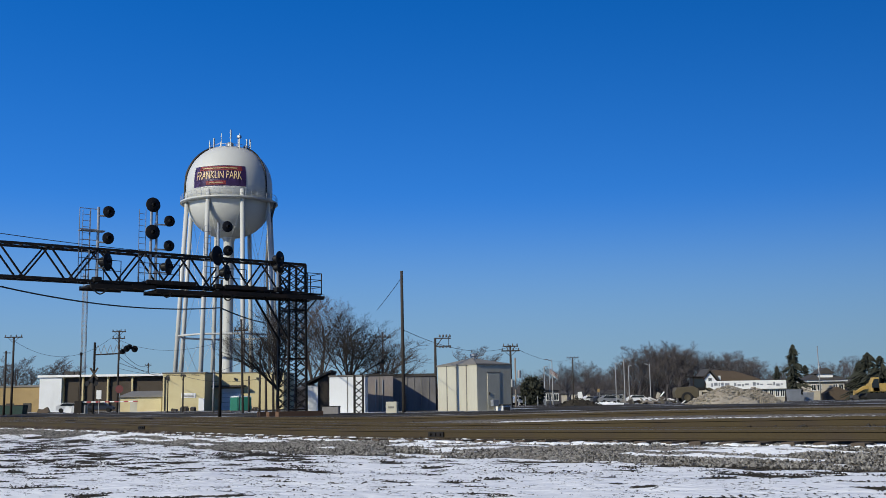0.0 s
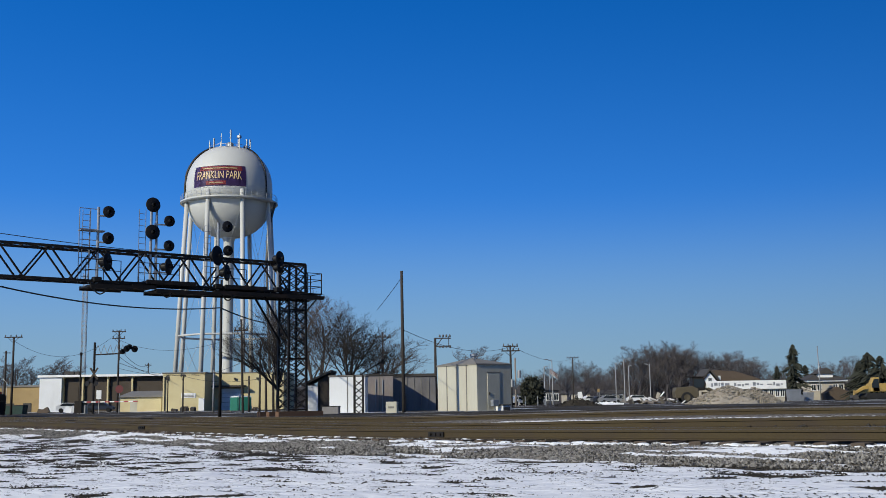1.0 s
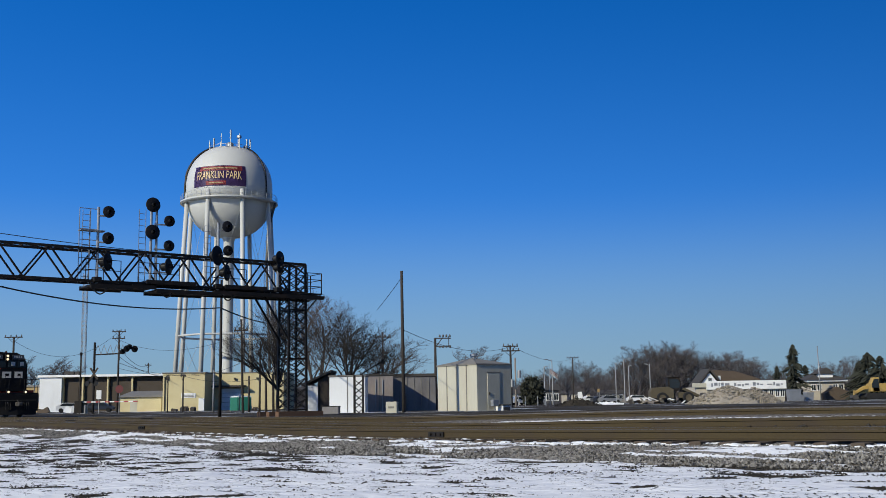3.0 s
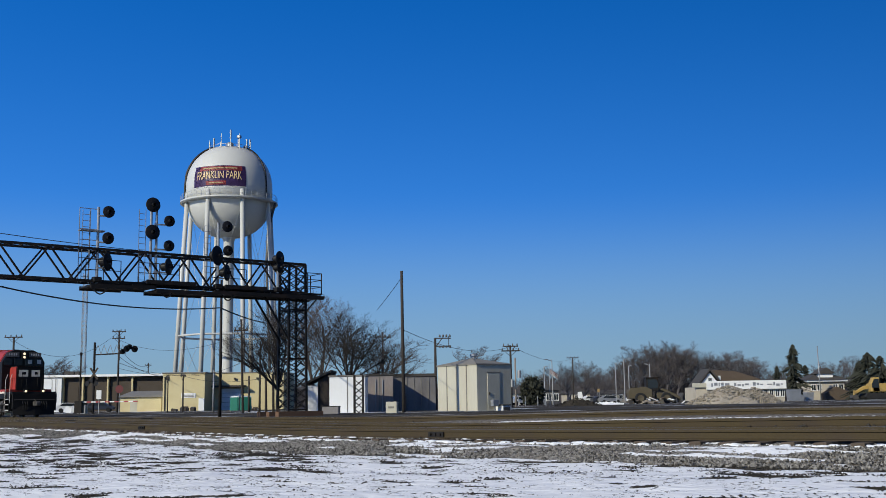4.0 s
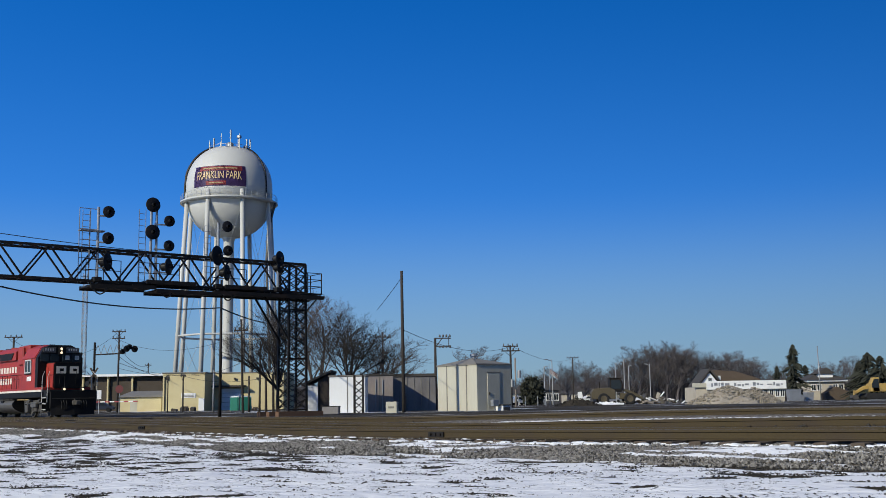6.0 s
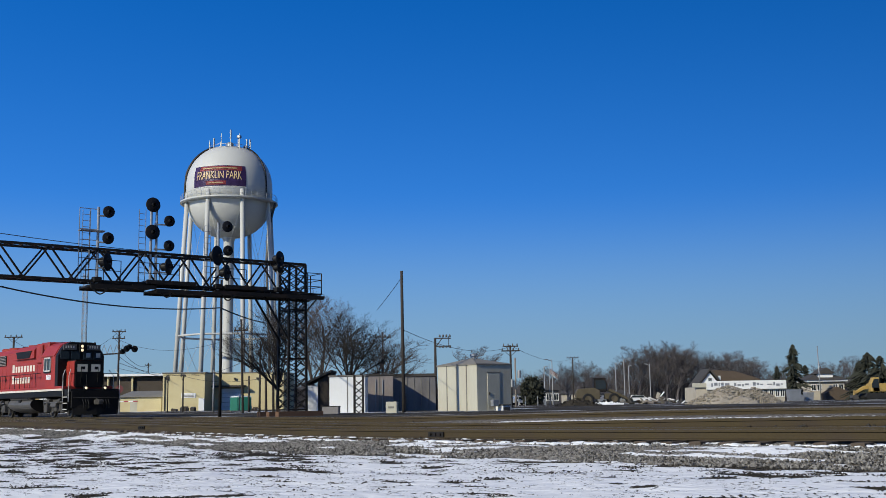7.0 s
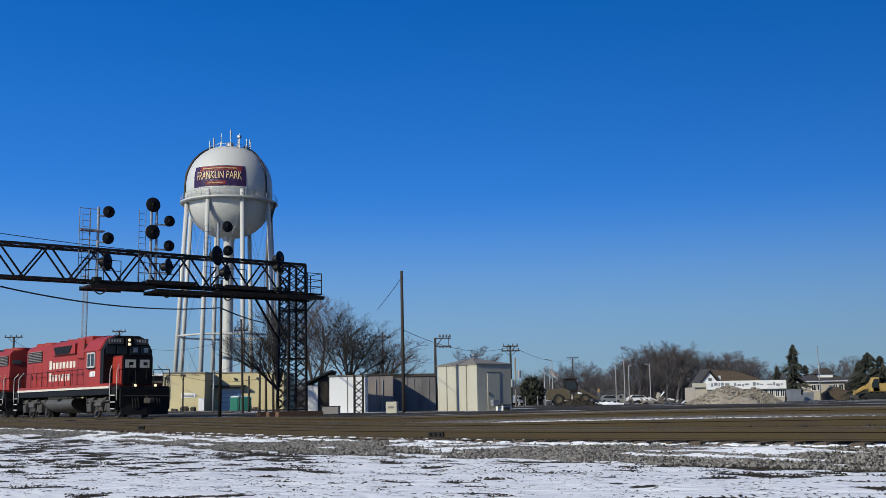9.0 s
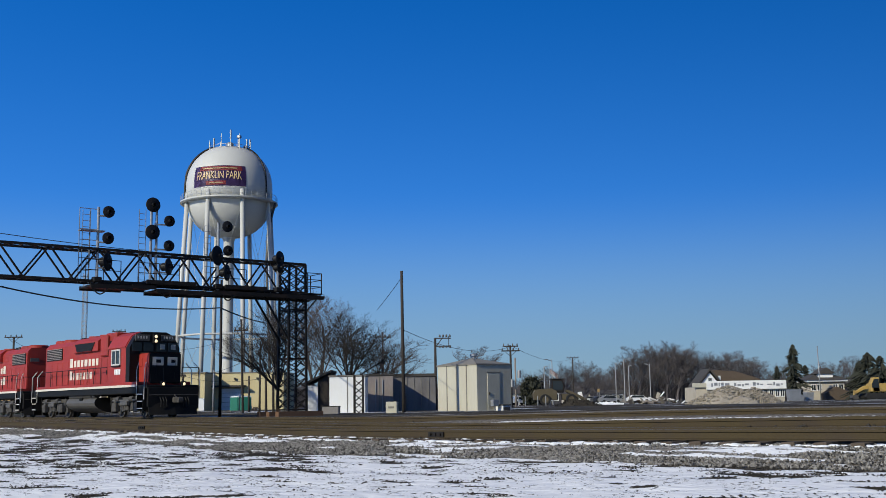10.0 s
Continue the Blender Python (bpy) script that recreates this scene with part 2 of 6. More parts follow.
def snow_cover(s, n):
    """How much snow lies at a spot, 0 to 1."""
    v = noise.fractal(Vector((s * 1.5, n * 2.2, 1.7)), 0.7, 2.0, 4)
    w = noise.noise(Vector((s * 0.16, n * 0.3, 8.2)))
    edge = 12.3 - 1.25 * smooth01(-34, -20, s) + 0.7 * noise.noise(Vector((s * 0.25, 2.2, 0))) + 0.25 * noise.noise(Vector((s * 1.1, 5.2, 0)))
    if n < edge:
        left = smooth01(-8, -24, s)
        return 1.0 - smooth01(0.36, 0.5, v + 0.25 * left + 0.45 * w)
    if n < 14.3:
        return smooth01(0.18, 0.34, noise.fractal(Vector((s * 0.45 + n * 0.6, n * 1.8, 4.4)), 1.0, 2.0, 3) + 0.12 * smooth01(-30, -45, s) - 0.05 * smooth01(-26, -15, s))
    strip = smooth01(20.25, 20.4, n) * smooth01(20.95, 20.8, n) * smooth01(-25, -24, s)
    far_strip = smooth01(24.85, 25.0, n) * smooth01(25.45, 25.3, n) * smooth01(-26.8, -26.2, s) * smooth01(-23.4, -24.0, s)
    return max(strip, far_strip, 0.0 if n < 28 and s > -36 else smooth01(0.4, 0.48, noise.fractal(Vector((s * 0.12, n * 1.3, 6.4)), 1.0, 2.0, 3)))


def ground():
    svals = sorted(set([-900, -500, -300, -200, -150, -120] + list(np.arange(-100, -60, 1.0)) + list(np.arange(-60, 8, 0.25)) + list(np.arange(8, 30, 1.0)) + [40, 60, 100, 160, 240, 400, 700]))
    nvals = sorted(set([-300, -100, -40, -25, -15] + list(np.arange(-10, 2.5, 0.3)) + list(np.arange(2.5, 14.6, 0.14)) + list(np.arange(14.6, 27, 0.35)) + [28, 30, 34, 38, 44, 52, 62, 80, 110, 150, 220, 320, 480, 800, 1500, 2600]))
    bm = B()
    lay = bm.loops.layers.color.new("cover")
    grid, cov = [], []
    for n in nvals:
        row, crow = [], []
        for s in svals:
            x, y = at(s, n)
            z = ground_z(s, n)
            c = snow_cover(s, n)
            if n < 14.3:
                z += 0.05 * noise.noise(Vector((x * 0.35, y * 0.35, 3))) * smooth01(14, 12, n) + 0.018 * noise.noise(Vector((x * 1.3, y * 1.3, 9))) + 0.022 * noise.noise(Vector((x * 2.6, y * 2.6, 5))) + 0.035 * c * smooth01(12.5, 13.0, n)
                z += (0.03 * (1 - c)) * abs(noise.noise(Vector((x * 3.1, y * 3.1, 2)))) - 0.02 * (1 - c) * smooth01(12.6, 12.2, n)
            row.append(bm.verts.new((x, y, z)))
            crow.append(c)
        grid.append(row)
        cov.append(crow)
    for i in range(len(nvals) - 1):
        for j in range(len(svals) - 1):
            f = bm.faces.new((grid[i][j], grid[i + 1][j], grid[i + 1][j + 1], grid[i][j + 1]))
            f.smooth = True
            for lp, (a, b) in zip(f.loops, ((i, j), (i + 1, j), (i + 1, j + 1), (i, j + 1))):
                n = nvals[a]
                lp[lay] = (smooth01(12.0, 12.6, n + 1.3 * smooth01(-34, -20, svals[b])), max(0.35 * smooth01(14.2, 14.6, n), smooth01(24.5, 27, n)), cov[a][b], 1)
    m = bpy.data.materials.new("snow_ballast_and_dirt")
    m.use_nodes = True
    t = m.node_tree
    b = t.nodes["Principled BSDF"]
    L = t.links.new

    def nd(kind, **kw):
        x = t.nodes.new(kind)
        for k, v in kw.items():
            x.inputs[k].default_value = v
        return x

    def mixc(fac, a, c):
        x = t.nodes.new("ShaderNodeMix")
        x.data_type = "RGBA"
        for sock, val in ((x.inputs[0], fac), (x.inputs[6], a), (x.inputs[7], c)):
            if isinstance(val, tuple):
                sock.default_value = (*val, 1)
            elif isinstance(val, float):
                sock.default_value = val
            else:
                L(val, sock)
        return x.outputs[2]

    def calc(op, a, c):
        x = t.nodes.new("ShaderNodeMath")
        x.operation = op
        x.use_clamp = True
        for sock, val in ((x.inputs[0], a), (x.inputs[1], c)):
            if isinstance(val, (int, float)):
                sock.default_value = val
            else:
                L(val, sock)
        return x.outputs[0]

    def step(v, lo, hi):
        x = nd("ShaderNodeMapRange")
        x.interpolation_type = "SMOOTHSTEP"
        x.inputs["From Min"].default_value, x.inputs["From Max"].default_value = lo, hi
        L(v, x.inputs["Value"])
        return x.outputs[0]

    co = nd("ShaderNodeTexCoord").outputs["Object"]
    at_ = t.nodes.new("ShaderNodeVertexColor")
    at_.layer_name = "cover"
    sp = t.nodes.new("ShaderNodeSeparateColor")
    L(at_.outputs[0], sp.inputs[0])
    bed, far = sp.outputs[0], sp.outputs[1]
    rot = nd("ShaderNodeMapping")
    rot.inputs["Rotation"].default_value = (0, 0, radians(20))
    rot.inputs["Scale"].default_value = (0.8, 1.25, 1)
    L(co, rot.inputs["Vector"])

    def tex(scale, detail, src=co):
        x = nd("ShaderNodeTexNoise", Scale=scale, Detail=detail)
        L(src, x.inputs["Vector"])
        return x.outputs["Fac"]

    fine, small = tex(26.0, 4.0), tex(12.0, 5.0)
    snow = mixc(fine, (0.78, 0.79, 0.8), (0.9, 0.9, 0.89))
    grass = mixc(fine, (0.014, 0.013, 0.011), (0.1, 0.085, 0.058))
    cell = nd("ShaderNodeTexVoronoi", Scale=22.0)
    L(co, cell.inputs["Vector"])
    hue = t.nodes.new("ShaderNodeSeparateColor")
    L(cell.outputs["Color"], hue.inputs[0])
    gravel = mixc(hue.outputs[0], (0.11, 0.1, 0.085), (0.40, 0.36, 0.31))
    oily = mixc(hue.outputs[1], (0.022, 0.017, 0.011), (0.07, 0.053, 0.034))
    gravel = mixc(step(far, 0.04, 0.2), gravel, oily)
    dirt = mixc(tex(0.3, 5.0), (0.035, 0.032, 0.027), (0.1, 0.09, 0.078))
    dirt = mixc(calc("MULTIPLY", step(tex(0.09, 4.0), 0.56, 0.64), 0.85), dirt, snow)
    bare = mixc(bed, grass, gravel)
    wob = calc("ADD", sp.outputs[2], calc("MULTIPLY", calc("SUBTRACT", small, 0.5), 1.5))
    wob = calc("SUBTRACT", wob, calc("MULTIPLY", calc("SUBTRACT", 0.5, small), 1.5))
    specks = calc("MULTIPLY", step(tex(13.0, 4.0), 0.56, 0.62), step(tex(1.3, 4.0), 0.40, 0.56))
    wob = calc("SUBTRACT", wob, calc("MULTIPLY", specks, 0.8))
    wob = calc("SUBTRACT", wob, calc("MULTIPLY", step(far, 0.04, 0.2), 0.22))
    col = mixc(step(wob, 0.38, 0.55), bare, snow)
    col = mixc(step(far, 0.4, 1.0), col, dirt)
    L(col, b.inputs["Base Color"])
    b.inputs["Roughness"].default_value = 0.95
    b.inputs["Specular IOR Level"].default_value = 0.08
    bp = nd("ShaderNodeBump", Strength=0.6, Distance=0.12)
    ripple = mixc(0.1, tex(3.2, 4.0, rot.outputs[0]), fine)
    L(mixc(step(wob, 0.38, 0.55), mixc(bed, fine, cell.outputs["Distance"]), ripple), bp.inputs["Height"])
    L(bp.outputs[0], b.inputs["Normal"])
    ob = new("ground", mesh_of("ground", bm, m))
    tagged(ob, "flat winter ground with thin patchy snow and gravel", "ground", "", "structure")


ground()

S0, S1 = -130.0, 12.0


def rail(k, side, parent):
    n = CENTRES[k] + side * 0.7525
    prof = ((-0.07, 0), (0.07, 0), (0.07, 0.012), (0.012, 0.035), (0.012, 0.138), (0.037, 0.144), (0.037, 0.192), (-0.037, 0.192), (-0.037, 0.144), (-0.012, 0.138), (-0.012, 0.035), (-0.07, 0.012))
    bm = B()
    rows = []
    for s in np.arange(S0, S1, 2.0):
        x, y = at(s, n)
        z = rail_top(k, s) - 0.192
        rows.append([bm.verts.new((x + NRM.x * a, y + NRM.y * a, z + h)) for a, h in prof])
    for a, c in zip(rows, rows[1:]):
        for i in range(len(prof)):
            j = (i + 1) % len(prof)
            f = bm.faces.new((a[i], a[j], c[j], c[i]))
            f.material_index = 1 if i == 6 else 0
    part("rail", bm, [M_rust, M_head], parent)


def track(k):
    tr = thing("track_%d" % (k + 1), Matrix(), "rusty steel rails on weathered wooden sleepers in ballast", "railway track", "parallel tracks")
    tagged(tr, kind="structure")
    rail(k, -1, tr)
    rail(k, 1, tr)
    return tr


TRACKS = [track(k) for k in range(3)]


# ---------------------------------------------------------------- signal bridge
BRIDGE = pose(-8.2, 58.0, 0.45, 0, 0, -142.1)
LOW, UPP, HALF, SPAN = 6.55, 8.1, 0.5, 27.6


def lattice(bm, p, q, r, s, n, w):
    """X bracing on the four-cornered panel p-q (bottom) and r-s (top), n crossings high."""
    p, q, r, s = map(Vector, (p, q, r, s))
    for i in range(n):
        a, b = i / n, (i + 1) / n
        beam(bm, p.lerp(r, a), q.lerp(s, b), w, w * 0.4)
        beam(bm, q.lerp(s, a), p.lerp(r, b), w, w * 0.4)


def bridge():
    br = thing("signal_bridge", BRIDGE, "black riveted steel lattice signal bridge spanning the tracks", "signal bridge")
    for cx in (0.0, SPAN):
        tw = B()
        top, bot = 0.5, 0.56
        c = [(-1, -1), (1, -1), (1, 1), (-1, 1)]
        for a, b in c:
            beam(tw, (cx + a * bot, b * bot, 0.0), (cx + a * top, b * top, UPP), 0.11)
        for (a, b), (d, e) in zip(c, c[1:] + c[:1]):
            lattice(tw, (cx + a * bot, b * bot, 0.35), (cx + d * bot, e * bot, 0.35), (cx + a * top, b * top, UPP), (cx + d * top, e * top, UPP), 14, 0.08)
            for z in (0.3, 3.0, 5.6, UPP):
                f = bot + (top - bot) * z / UPP
                beam(tw, (cx + a * f, b * f, z), (cx + d * f, e * f, z), 0.09)
        part("tower", tw, M_black, br)
    for y in (-HALF, HALF):
        for nm, z in (("upper_chord", UPP), ("lower_chord", LOW)):
            part(nm, beam(B(), (-0.5, y, z), (SPAN + 0.5, y, z), 0.11, 0.12), M_black, br)
        n = 23
        for i in range(n):
            a, b = 0.5 + (SPAN - 1) * i / n, 0.5 + (SPAN - 1) * (i + 1) / n
            up = i % 2
            part("web_diagonal", beam(B(), (a, y, UPP if up else LOW), (b, y, LOW if up else UPP), 0.075), M_black, br)
    for nm, z in (("top_lacing", UPP), ("bottom_lacing", LOW)):
        bm = B()
        n = 23
        for i in range(n):
            a, b = 0.5 + (SPAN - 1) * i / n, 0.5 + (SPAN - 1) * (i + 1) / n
            beam(bm, (a, -HALF, z), (b, HALF, z), 0.06)
            beam(bm, (a, -HALF, z), (a, HALF, z), 0.06)
        part(nm, bm, M_black, br)
    # walkway of gratings under the signal masts
    for a, b, z in ((-1.5, 5.0, LOW - 0.12), (5.0, 8.1, LOW - 0.2), (8.1, 9.3, LOW - 0.05), (9.3, 11.35, LOW - 0.12), (6.0, 8.6, LOW + 0.22), (2.0, 4.4, LOW + 0.2)):
        wk = B()
        box(wk, (a, -0.75, z - 0.16), (b, 0.8, z - 0.08))
        for y in (-0.75, 0.8):
            beam(wk, (a, y, z - 0.14), (b, y, z - 0.14), 0.08, 0.2)
        part("walkway", wk, M_black, br)
    for a, b in ((6.9, 9.0), (9.9, 11.6), (3.2, 5.2)):
        rl = B()
        for x in np.linspace(a, b, 3):
            rod(rl, (x, 0.78, LOW), (x, 0.78, LOW + 1.0), 0.02)
        for z in (0.5, 1.0):
            rod(rl, (a, 0.78, LOW + z), (b, 0.78, LOW + z), 0.02)
        part("handrail", rl, M_black, br)
    # end platform with guard rail, off the tower's outer side
    pl = B()
    box(pl, (-1.5, -0.6, LOW - 0.06), (-0.5, 0.6, LOW))
    for y in (-0.6, 0.6):
        beam(pl, (-1.45, y, LOW), (-0.5, y, LOW - 1.0), 0.06)
    part("end_platform", pl, M_black, br)
    gr = B()
    for x, y in ((-1.47, -0.58), (-1.47, 0.58), (-0.6, -0.58), (-0.6, 0.58)):
        rod(gr, (x, y, LOW), (x, y, LOW + 1.1), 0.03)
    for z in (0.37, 0.74, 1.1):
        for p, q in (((-1.47, -0.58), (-1.47, 0.58)), ((-1.47, -0.58), (-0.5, -0.58)), ((-1.47, 0.58), (-0.5, 0.58))):
            rod(gr, (*p, LOW + z), (*q, LOW + z), 0.022)
    part("guard_rail", gr, M_black, br)
    # brackets beside the tower
    bk = B()
    beam(bk, (2.2, -HALF, LOW), (0.5, -HALF, LOW - 2.6), 0.09)
    beam(bk, (2.2, HALF, LOW), (0.5, HALF, LOW - 2.6), 0.09)
    part("knee_brace", bk, M_black, br)
    # sleeper crib under the tower
    for i in range(3):
        part("footing_timber", box(B(), (-1.3, -1.3 + i * 1.0, -0.25), (1.4, -0.95 + i * 1.0, 0.22)), M_crib, br, "weathered timber footing")
    return br


def signal_mast(s, y, heads, top, cage, double=False):
    """heads: (height, disc radius, sidewise offset); local frame of the bridge."""
    m = BRIDGE @ pose(s, y, LOW, 0, 0, 0)
    ms = thing("signal_mast", m, "grey steel signal mast with black round signal heads, on the bridge", "railway signal", "signals on the bridge")
    top -= LOW + 0.45
    for dx in ((-0.14, 0.14) if double else (0.0,)):
        part("mast", rod(B(), (dx, 0, -0.1), (dx, 0, top), 0.075, 0.065, 8), M_galv, ms)
    part("mast_foot", bevel(box(B(), (-0.2, -0.18, -0.05), (0.2, 0.18, 0.2)), 0.03), M_black, ms)
    lad = B()
    lx = 0.55 if cage > 0 else -0.55
    for dx in (-0.17, 0.17):
        rod(lad, (lx + dx, -0.1, -0.1), (lx + dx, -0.1, top - 0.2), 0.018, None, 5)
    z = 0.2
    while z < top - 0.2:
        rod(lad, (lx - 0.17, -0.1, z), (lx + 0.17, -0.1, z), 0.014, None, 5)
        z += 0.3
    part("ladder", lad, M_galv, ms)
    if abs(cage) > 1:
        cg = B()
        w = 0.32
        for x in (lx - 0.2, lx + w * cage / abs(cage)):
            rod(cg, (x, -0.1, -0.1), (x, -0.1, top - 0.1), 0.022, None, 5)
        for z in (0.55, 1.1, top * 0.55, top - 1.1, top - 0.1):
            rod(cg, (0, -0.1, z), (lx + w * cage / abs(cage), -0.1, z), 0.02, None, 5)
        box(cg, (-0.3, -0.3, top - 1.2), (lx + w, 0.15, top - 1.15))
        part("service_cage", cg, M_galv, ms)
    for z, r, off, yaw in heads:
        z -= LOW + 0.45
        face = pose(off, 0.22, z, 0, 0, yaw) @ pose(0, 0, 0, -90, 0, 0)
        hd = lathe(B(), ((0.0, -0.05), (r * 0.8, -0.05), (r, -0.02), (r, 0.02), (r * 0.96, 0.03), (0.0, 0.03)), 28, face)
        head = part("signal_head", hd, M_disc, ms, "black disc background", True)
        body = lathe(B(), ((0.0, -0.38), (r * 0.42, -0.38), (r * 0.5, -0.3), (r * 0.5, -0.05)), 16, face)
        part("housing", body, M_disc, head)
        hood = lathe(B(), ((0.09, 0.03), (0.09, 0.2), (0.08, 0.2), (0.08, 0.03)), 16, face)
        part("hood", hood, M_disc, head)
        part("lens", lathe(B(), ((0.0, 0.06), (0.06, 0.05), (0.095, 0.032)), 16, face), M_glass, head, "dark unlit glass lens")
        arm = beam(B(), (0, 0.05, z - r * 0.7), (off, 0.1, z - r * 0.7), 0.07)
        beam(arm, (off, 0.1, z - r * 0.9), (off, 0.02, z), 0.07)
        part("bracket", arm, M_galv, head)
    return ms


bridge()
signal_mast(10.95, 0.45, ((10.37, 0.29, -0.42, 0), (9.08, 0.29, -0.42, 0), (7.95, 0.44, -0.42, 42)), 10.6, 1.4)
signal_mast(8.15, 0.45, ((10.94, 0.37, 0.15, 0), (9.57, 0.37, 0.15, 0), (10.2, 0.28, -0.72, 0), (8.95, 0.28, -0.72, 0), (7.9, 0.42, -0.72, 42)), 10.9, 1.0, True)
signal_mast(4.65, 0.45, ((10.2, 0.29, -0.4, 0), (8.95, 0.27, -0.45, 0), (8.65, 0.5, 0.15, 30), (7.8, 0.42, -0.4, 42)), 10.4, 1.0)
signal_mast(1.25, 0.6, ((8.72, 0.4, 0.0, 28), (8.25, 0.3, 0.0, 28)), 8.6, 0.5)


# ---------------------------------------------------------------- water tower
def water_tower():
    g = 0.4
    wt = thing("water_tower", pose(-35.3, 175, g), "white painted steel water tower on eight tall legs", "water tower")
    R = 7.05
    prof = []
    for i in range(13):
        a = math.pi / 2 * i / 12
        prof.append((6.9 * math.sin(a) ** 0.9, 34.2 - 6.2 * math.cos(a)))
    prof += [(R, 34.3), (R, 36.0)]
    for i in range(1, 17):
        prof.append((R * (1 - (i / 16) ** 2.3) ** (1 / 2.0) if i < 16 else 0.0, 36.0 + 7.45 * i / 16))
    tank = part("tank", lathe(B(), prof, 64), M_tank, wt, "", True)
    ring = lathe(B(), ((R - 0.1, 33.45), (7.75, 33.45), (7.95, 33.6), (7.95, 33.8), (7.85, 33.8), (7.8, 33.68), (R - 0.1, 33.68)), 64)
    part("balcony", ring, M_tank, wt)
    rl = B()
    for i in range(48):
        a = 2 * math.pi * i / 48
        p = Vector((7.85 * math.cos(a), 7.85 * math.sin(a), 33.7))
        rod(rl, p, p + Vector((0, 0, 1.1)), 0.03, None, 4)
        b = 2 * math.pi * (i + 1) / 48
        q = Vector((7.85 * math.cos(b), 7.85 * math.sin(b), 33.7))
        for z in (0.55, 1.1):
            rod(rl, p + Vector((0, 0, z)), q + Vector((0, 0, z)), 0.025, None, 4)
    part("balcony_rail", rl, M_galv, wt)
    feet = []
    for k in range(8):
        a = radians(-17 + 45 * k)
        d = Vector((math.sin(a), -math.cos(a), 0))
        foot, head = d * 8.75, d * 6.98 + Vector((0, 0, 35.0))
        feet.append((foot, head))
        part("leg", rod(B(), foot, head, 0.36, 0.36, 16), M_tank, wt, "", True)
        part("leg_footing", box(B(), (-0.8, -0.8, -0.3), (0.8, 0.8, 0.25), Matrix.Translation(foot)), M_rubble, wt, "concrete footing")
    for k in range(8):
        for z in (11.8, 23.0):
            p = feet[k][0].lerp(feet[k][1], z / 35.0)
            q = feet[(k + 1) % 8][0].lerp(feet[(k + 1) % 8][1], z / 35.0)
            if z < 20:
                part("strut", rod(B(), p, q, 0.16, None, 8), M_tank, wt)
        for z0, z1 in ((0.5, 11.8), (11.8, 33.0)):
            for i, j in ((k, (k + 1) % 8), ((k + 1) % 8, k)):
                p = feet[i][0].lerp(feet[i][1], z0 / 35.0)
                q = feet[j][0].lerp(feet[j][1], z1 / 35.0)
                part("tie_rod", rod(B(), p, q, 0.025, None, 5), M_tank, wt)
    part("riser", lathe(B(), ((1.3, 0), (1.3, 1.0), (0.85, 3.5), (0.85, 27.4), (1.4, 28.6)), 32), M_tank, wt, "", True)
    # antennas and hatch on the crown
    rng = random.Random(4)
    for i in range(14):
        a = 2 * math.pi * i / 14
        r = 3.4
        p = Vector((r * math.cos(a), r * math.sin(a), 42.2))
        h = rng.choice((2.1, 2.8, 3.3))
        an = rod(B(), p, p + Vector((0, 0, h)), 0.05, None, 6)
        if i % 2:
            rod(an, p + Vector((0, 0, h - 1.5)), p + Vector((0, 0, h)), 0.13, None, 8)
        part("antenna", an, M_galv, wt)
    crown = B()
    for i in range(24):
        a, b = 2 * math.pi * i / 24, 2 * math.pi * (i + 1) / 24
        for z in (42.7, 43.2):
            rod(crown, (3.4 * math.cos(a), 3.4 * math.sin(a), z), (3.4 * math.cos(b), 3.4 * math.sin(b), z), 0.035, None, 4)
        if i % 2 == 0:
            rod(crown, (3.4 * math.cos(a), 3.4 * math.sin(a), 41.8), (3.4 * math.cos(a), 3.4 * math.sin(a), 43.2), 0.04, None, 4)
    part("crown_rail", crown, M_galv, wt)
    part("hatch", lathe(B(), ((0.6, 43.0), (0.6, 44.0), (0.3, 44.2), (0, 44.2)), 16), M_galv, wt)
    part("hatch", lathe(B(), ((0.1, 43.0), (0.1, 44.7), (0.4, 44.8), (0.4, 45.2), (0, 45.3)), 12, Matrix.Translation((1.6, -0.5, 0))), M_galv, wt)

    def on_tank(x, z, lift):
        """A point of the sign, x metres round the tank's front, at height z."""
        e = max(0.0, (z - 36.0) / 7.45)
        r = R * max(0.05, 1 - e ** 2.3) ** 0.5
        a = x / R - 0.08
        return Vector(((r + lift) * math.sin(a), -(r + lift) * math.cos(a), z))

    def patch(x0, x1, z0, z1, lift, name, mat, parent, wave=0.0):
        bm = B()
        n = 20
        g2 = [[bm.verts.new(on_tank(x0 + (x1 - x0) * i / n, z0 + (z1 - z0) * j / 4 + (wave if j in (0, 4) else wave) * math.sin(math.pi * i / n), lift)) for i in range(n + 1)] for j in range(5)]
        for j in range(4):
            for i in range(n):
                bm.faces.new((g2[j][i], g2[j][i + 1], g2[j + 1][i + 1], g2[j + 1][i]))
        bmesh.ops.solidify(bm, geom=bm.faces[:], thickness=0.03)
        return part(name, bm, mat, parent)

    sign = patch(-4.4, 4.6, 35.40, 38.80, 0.06, "sign_panel", M_blue, wt)
    patch(-4.5, 4.7, 35.25, 35.40, 0.06, "sign_border", M_white, sign)
    patch(-4.55, -4.4, 35.25, 38.80, 0.06, "sign_border", M_white, sign)
    patch(-3.2, 4.0, 37.95, 38.70, 0.1, "sign_band", M_signred, sign)
    patch(-1.9, 1.4, 35.60, 36.25, 0.1, "sign_band", M_signred, sign)
    patch(-2.6, 3.2, 38.25, 38.45, 0.14, "illegible_line", M_gold, sign)
    patch(-1.4, 0.9, 35.85, 36.00, 0.14, "illegible_line", M_gold, sign)
    cu = bpy.data.curves.new("lettering", "FONT")
